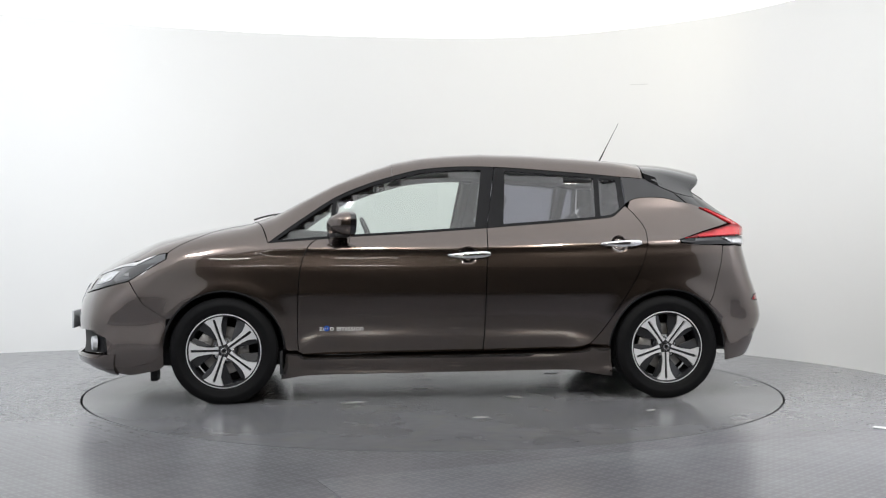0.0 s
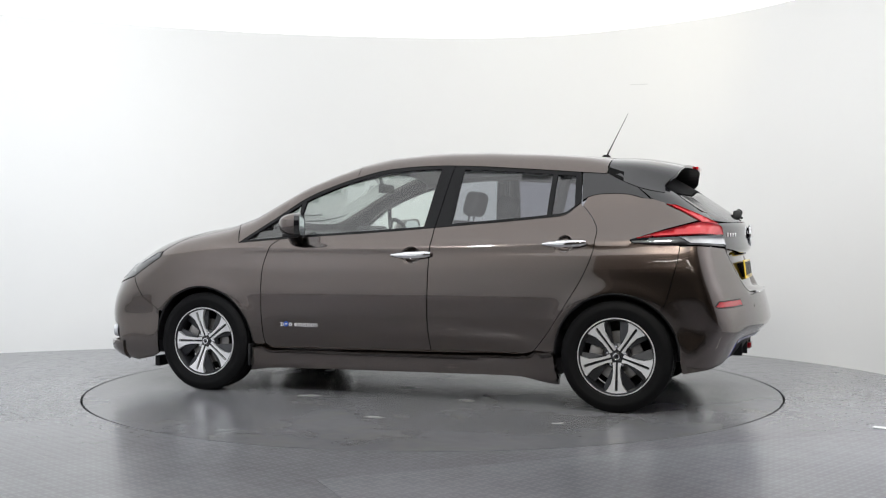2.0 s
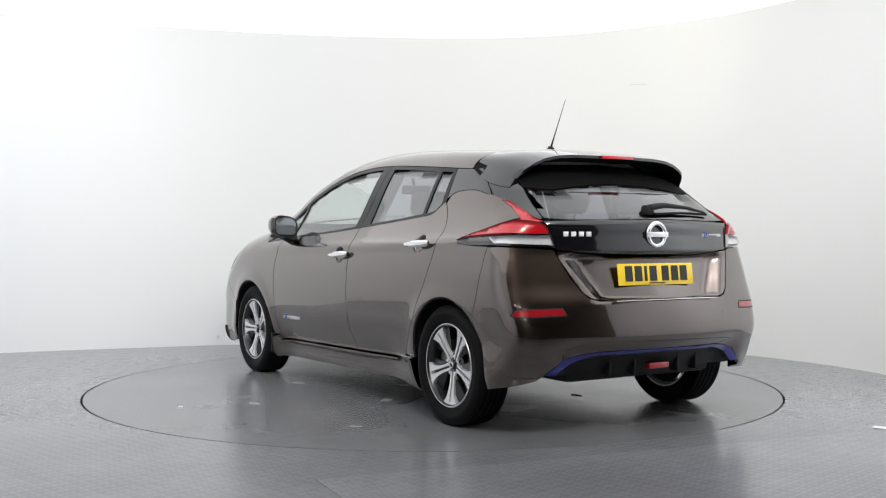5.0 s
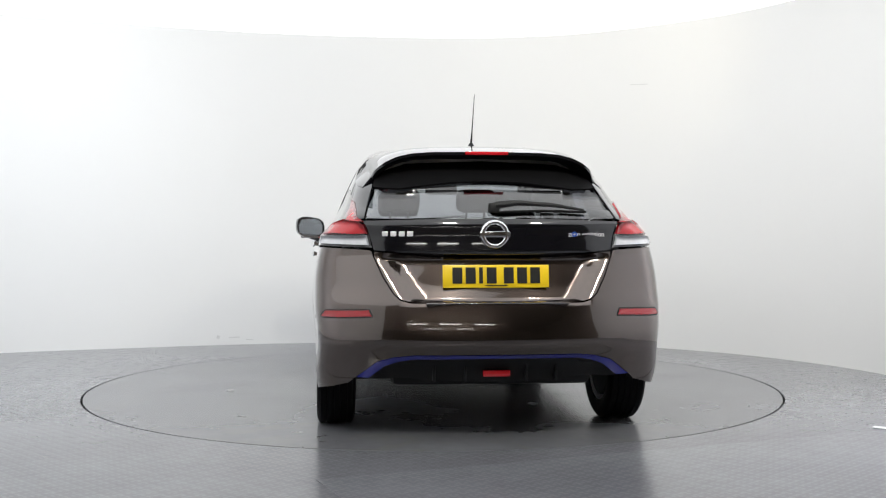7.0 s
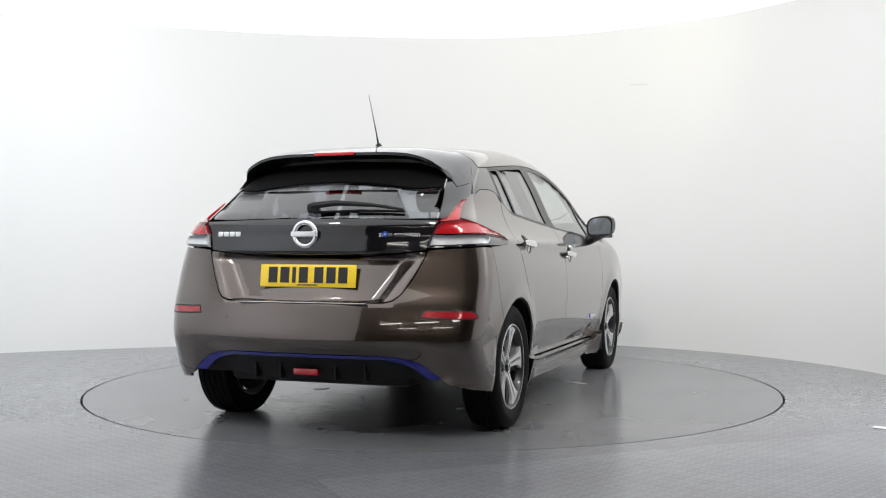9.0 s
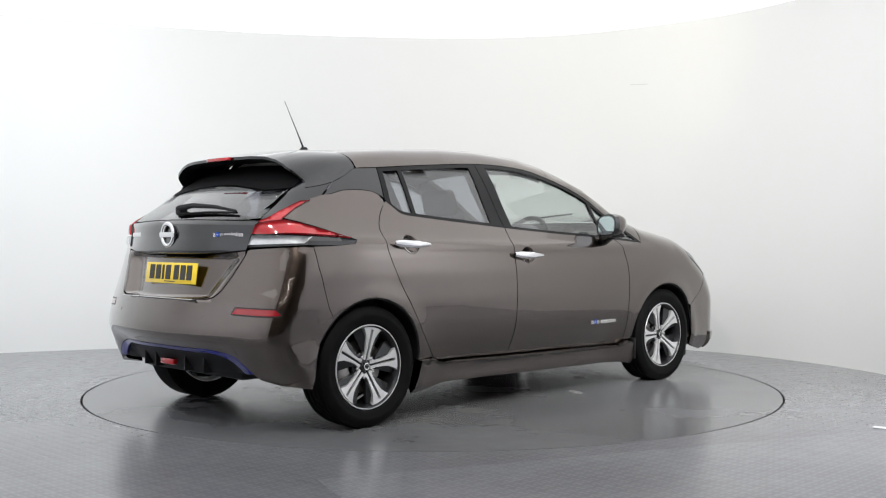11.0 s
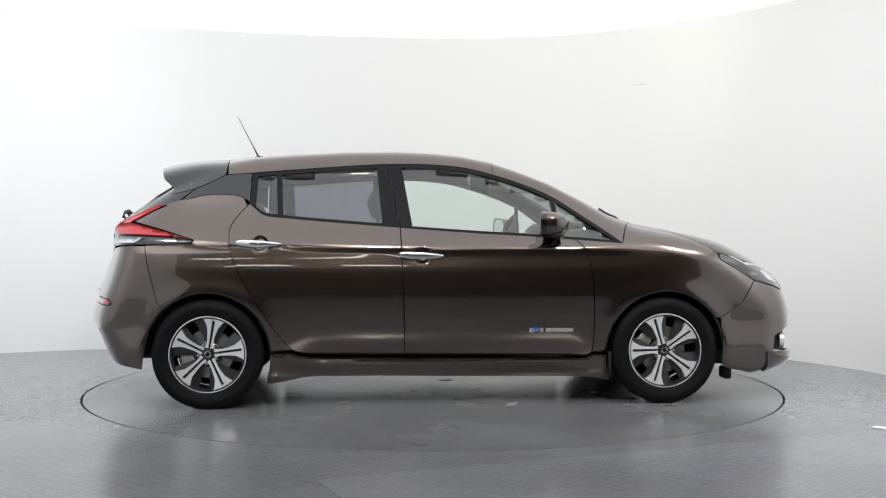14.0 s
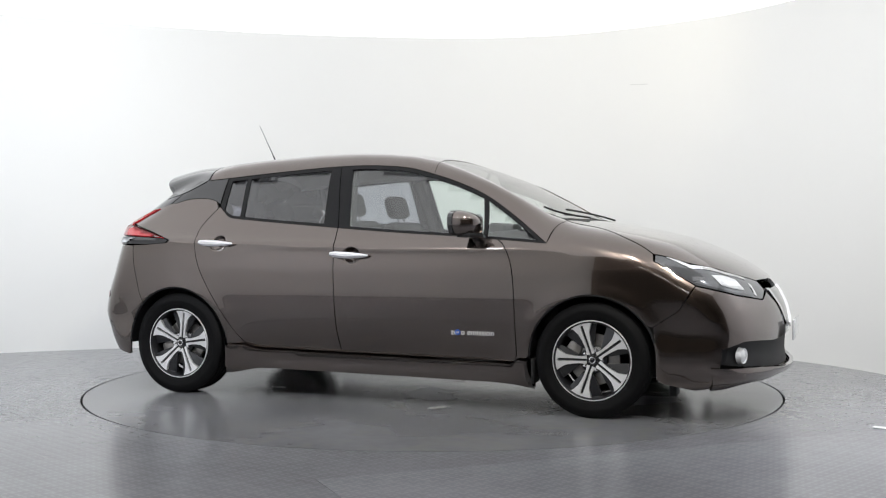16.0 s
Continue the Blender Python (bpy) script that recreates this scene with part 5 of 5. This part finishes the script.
def build_wheels():
    first = build_wheel()
    y = 0.765
    first.matrix_basis = Matrix.Translation((1.35, y, 0.318)) @ Matrix.Rotation(radians(-18), 4, "Y")
    for cx, s, turn in ((-1.35, 1, 0), (1.35, -1, -18), (-1.35, -1, 26)):
        m = Matrix.Translation((cx, s * y, 0.318))
        if s < 0:
            m = m @ Matrix.Rotation(math.pi, 4, "Z")
        copy_thing(first, m @ Matrix.Rotation(radians(turn), 4, "Y"))
    # arch liners
    for cx in (1.35, -1.35):
        for s in (1, -1):
            bm = bmesh.new()
            pts = [(cx + r * math.cos(radians(a)), 0.318 + r * math.sin(radians(a))) for r, a in [(0.368, -1 + 182 * i / 30) for i in range(31)]]
            # outer edge follows the body's skin
            outer_y = [max(0.70, float(v)) - 0.016 for v in unproject("side", [(x, max(z, 0.2)) for x, z in pts])[:, 1]]
            a_ = [bm.verts.new((x, s * yo, z)) for (x, z), yo in zip(pts, outer_y)]
            b_ = [bm.verts.new((x, s * 0.52, z)) for x, z in pts]
            for i in range(30):
                bm.faces.new((a_[i], a_[i + 1], b_[i + 1], b_[i]))
            bm.faces.new(b_)
            part("arch_liner", bm, BLACK_MATT, car, "black wheel arch liner")
            # rolled lip of the arch
            lipp = unproject("side", arc(cx, 2, 178, r=0.3605))
            tube_pts = [(p[0], s * (p[1] - 0.008), p[2]) for p in lipp]
            part("arch_lip", tube(bmesh.new(), tube_pts, 0.007, 6), BLACK_MATT, car)
    # mud flap corners behind the wheels
    for cx, x in ((1.35, 1.012),):
        for s in (1, -1):
            part("mud_flap", box(bmesh.new(), x, s * 0.80, 0.245, 0.018, 0.12, 0.14, bevel=0.005), BLACK_MATT, car)


def build_cabin():
    # floor pan and inner sides close the shell
    part("underbody", box(bmesh.new(), 0.0, 0, 0.235, 2.0, 1.58, 0.12, bevel=0.03), BLACK_MATT, car, "black underbody")
    part("underbody_front", box(bmesh.new(), 1.55, 0, 0.30, 1.15, 1.0, 0.22, bevel=0.03), BLACK_MATT, car)
    part("underbody_rear", box(bmesh.new(), -1.45, 0, 0.36, 0.90, 1.0, 0.20, bevel=0.03), BLACK_MATT, car)
    for s in (1, -1):
        bm = bmesh.new()
        prism(bm, [(1.0, 0.30), (1.0, 0.90), (0.75, 0.955), (-0.3, 1.02), (-1.0, 1.06), (-1.45, 1.06), (-1.70, 0.95), (-1.70, 0.45), (-0.95, 0.45), (-0.85, 0.30)], s * 0.685, s * 0.70)
        part("door_lining", bm, CABIN, car, "dark inner door lining", False)
        # pillar covers
        for x0, z0, x1, z1, y0, y1 in ((-0.20, 1.02, -0.265, 1.40, 0.715, 0.545), (-0.95, 1.08, -0.985, 1.37, 0.68, 0.54)):
            tube_b = tube(bmesh.new(), [(x0, s * (y0 - 0.02), z0), (x1, s * (y1 - 0.02), z1)], 0.035, 8)
            part("pillar_cover", tube_b, CABIN, car)
    part("parcel_shelf", box(bmesh.new(), -1.55, 0, 0.98, 0.62, 1.30, 0.03, bevel=0.01), CABIN, car)
    # dashboard
    bm = bmesh.new()
    prism(bm, [(1.12, 0.50), (1.12, 1.02), (0.95, 1.045), (0.72, 1.03), (0.60, 0.96), (0.58, 0.80), (0.68, 0.50)], -0.69, 0.69, None, 0.02)
    dash = part("dashboard", bm, CABIN, car, "dark dashboard with an instrument hood")
    bm = bmesh.new()
    prism(bm, [(0.75, 1.02), (0.74, 1.075), (0.66, 1.085), (0.60, 1.03)], -0.55, -0.18, None, 0.015)
    part("instrument_hood", bm, CABIN, dash)
    # steering wheel on the right side
    bm = bmesh.new()
    mm = Matrix.Translation((0.44, -0.37, 0.965)) @ Matrix.Rotation(radians(-66), 4, "Y")
    n, k = 32, 8
    rings = []
    for i in range(n):
        a = 2 * math.pi * i / n
        rings.append([bm.verts.new(mm @ Vector(((0.178 + 0.015 * math.cos(b)) * math.cos(a), (0.178 + 0.015 * math.cos(b)) * math.sin(a), 0.015 * math.sin(b)))) for b in [2 * math.pi * j / k for j in range(k)]])
    for i in range(n):
        for j in range(k):
            bm.faces.new((rings[i][j], rings[(i + 1) % n][j], rings[(i + 1) % n][(j + 1) % k], rings[i][(j + 1) % k]))
    box(bm, 0, 0, -0.02, 0.13, 0.16, 0.05, mm, 0.02)
    for u in (-0.11, 0.11):
        box(bm, 0.0, u, -0.01, 0.035, 0.13, 0.02, mm, 0.006)
    part("steering_wheel", bm, CABIN, car, "dark steering wheel")
    # inner mirror
    bm = bmesh.new()
    box(bm, 0.42, 0, 1.335, 0.03, 0.23, 0.062, bevel=0.012)
    tube(bm, [(0.44, 0, 1.35), (0.47, 0, 1.42)], 0.012, 8)
    part("inner_mirror", bm, CABIN, car, "dark inner mirror")
    # seats
    def seat(y, x, w, back_top, tilt=-16, heads=(0.0,), rear=False):
        bm = bmesh.new()
        box(bm, x + 0.05, y, 0.56, 0.50, w, 0.16, bevel=0.05, seg=3)
        st = new("seat")
        st.parent = car
        tagged(st, "dark fabric seat")
        part("cushion", bm, FABRIC, st)
        m = Matrix.Translation((x - 0.19, y, 0.58)) @ Matrix.Rotation(radians(tilt), 4, "Y")
        h = back_top - 0.58
        part("backrest", box(bmesh.new(), 0, 0, h / 2, 0.13, w, h, m, 0.05, 3), FABRIC, st)
        for hy in heads:
            part("headrest", box(bmesh.new(), -0.005, hy, h + 0.115, 0.09, 0.26 if not rear else 0.22, 0.16 if not rear else 0.13, m, 0.04, 3), FABRIC, st)
            for o in (-0.05, 0.05):
                part("headrest_post", tube(bmesh.new(), [m @ Vector((0, hy + o, h - 0.04)), m @ Vector((0, hy + o, h + 0.06))], 0.006, 6), CHROME, st)
    seat(0.36, 0.02, 0.50, 1.12)
    seat(-0.36, 0.02, 0.50, 1.12)
    seat(0.0, -0.88, 1.28, 1.13, -22, (0.42, 0.0, -0.42), True)


def build_antenna():
    bm = bmesh.new()
    p = unproject("top", [(-1.125, 0.0)])[0]
    bmesh.ops.create_cone(bm, cap_ends=True, segments=20, radius1=0.030, radius2=0.010, depth=0.03, matrix=Matrix.Translation((p[0], 0, p[2] + 0.012)) @ Matrix.Diagonal((1.6, 0.8, 1, 1)))
    base = part("antenna_base", bm, BLACK_MATT, car, "black roof antenna foot")
    part("antenna_whip", tube(bmesh.new(), [(p[0] - 0.005, 0, p[2] + 0.02), (p[0] - 0.045, 0, p[2] + 0.10), (p[0] - 0.14, 0, p[2] + 0.285)], [0.006, 0.0032, 0.0014], 8), BLACK_MATT, base, "thin black antenna whip")


def build_badges(fronts):
    # side lettering low on the front doors
    for s, door, x0 in ((1, fronts[0], 0.785), (-1, fronts[1], 0.525)):
        p = unproject("side", [(x0, 0.450), (x0 - 0.25 * s, 0.450)])
        d = p[1] - p[0]
        ang = math.atan2(d[1] * s, d[0])
        m = Matrix.Translation((p[0, 0], s * (p[0, 1] + 0.002), 0.450)) @ Matrix.Rotation(ang, 4, "Z") @ Matrix.Rotation(radians(90), 4, "X")
        words("zero emission", door, m, 0.047, SILVER, "silver lettering 'zero emission'")
        q = m @ Vector((0.043, 0.0, 0.003))
        mm = Matrix.Translation(q) @ Matrix.Rotation(ang, 4, "Z") @ Matrix.Rotation(radians(180), 4, "Z")
        ring = [(0.012 + 0.005 * math.cos(a), 0.003 * math.sin(a)) for a in [2 * math.pi * i / 8 for i in range(9)]]
        part("badge_ring", lathe(bmesh.new(), ring, 20, mm), BLUE_BADGE, door, "blue ring on the lettering")
    # and on the tailgate
    p = unproject("rear", [(-0.365, 1.008)])[0]
    p2 = unproject("rear", [(-0.565, 1.008)])[0]
    ang = math.atan2(p2[1] - p[1], p2[0] - p[0])
    m = Matrix.Translation((p[0] - 0.003, p[1], 1.008)) @ Matrix.Rotation(ang, 4, "Z") @ Matrix.Rotation(radians(90), 4, "X")
    words("zero emission", gate, m, 0.036, SILVER, "silver lettering 'zero emission'")
    q = m @ Vector((0.033, 0.0, 0.003))
    ring = [(0.010 + 0.004 * math.cos(a), 0.003 * math.sin(a)) for a in [2 * math.pi * i / 8 for i in range(9)]]
    part("badge_ring", lathe(bmesh.new(), ring, 20, Matrix.Translation(q) @ Matrix.Rotation(ang, 4, "Z")), BLUE_BADGE, gate, "blue ring on the lettering")


build_body()
front_doors, rear_doors = build_doors()
gate = build_rear()
build_front()
build_mirrors(front_doors)
build_wheels()
build_cabin()
build_antenna()
build_badges(front_doors)


# ---- what moves: turntable and car turn together, about an eighth of a turn in 3.5 s ----
TURN = [(0, 184.9), (0.5, 178.92), (1, 172.23), (1.5, 166.44), (2, 159.56), (2.5, 153.3), (3, 147.04), (3.5, 140.94), (4.0, 134.51), (4.5, 128.08), (5.0, 121.65), (5.5, 115.22), (6, 108.8), (6.5, 102.6), (7, 95.89), (7.5, 89.61), (8, 82.85), (8.5, 76.56), (9, 69.74), (9.5, 63.49), (10, 56.86), (10.5, 50.39), (11, 43.92), (11.5, 37.45), (12.0, 30.98), (12.5, 24.51), (13, 17.49), (13.5, 11.04), (14, 4.49), (14.5, -1.76), (15, -9.05), (15.5, -15.35), (16, -21.97)]
CAR_ON_TABLE = (-0.033, -0.094)


def motions():
    spin = [(t, pose(0, 0, 0, 0, 0, a)) for t, a in TURN]
    walk(turntable, spin)
    walk(car, [(t, m @ pose(CAR_ON_TABLE[0], CAR_ON_TABLE[1], 0)) for t, m in spin])


motions()
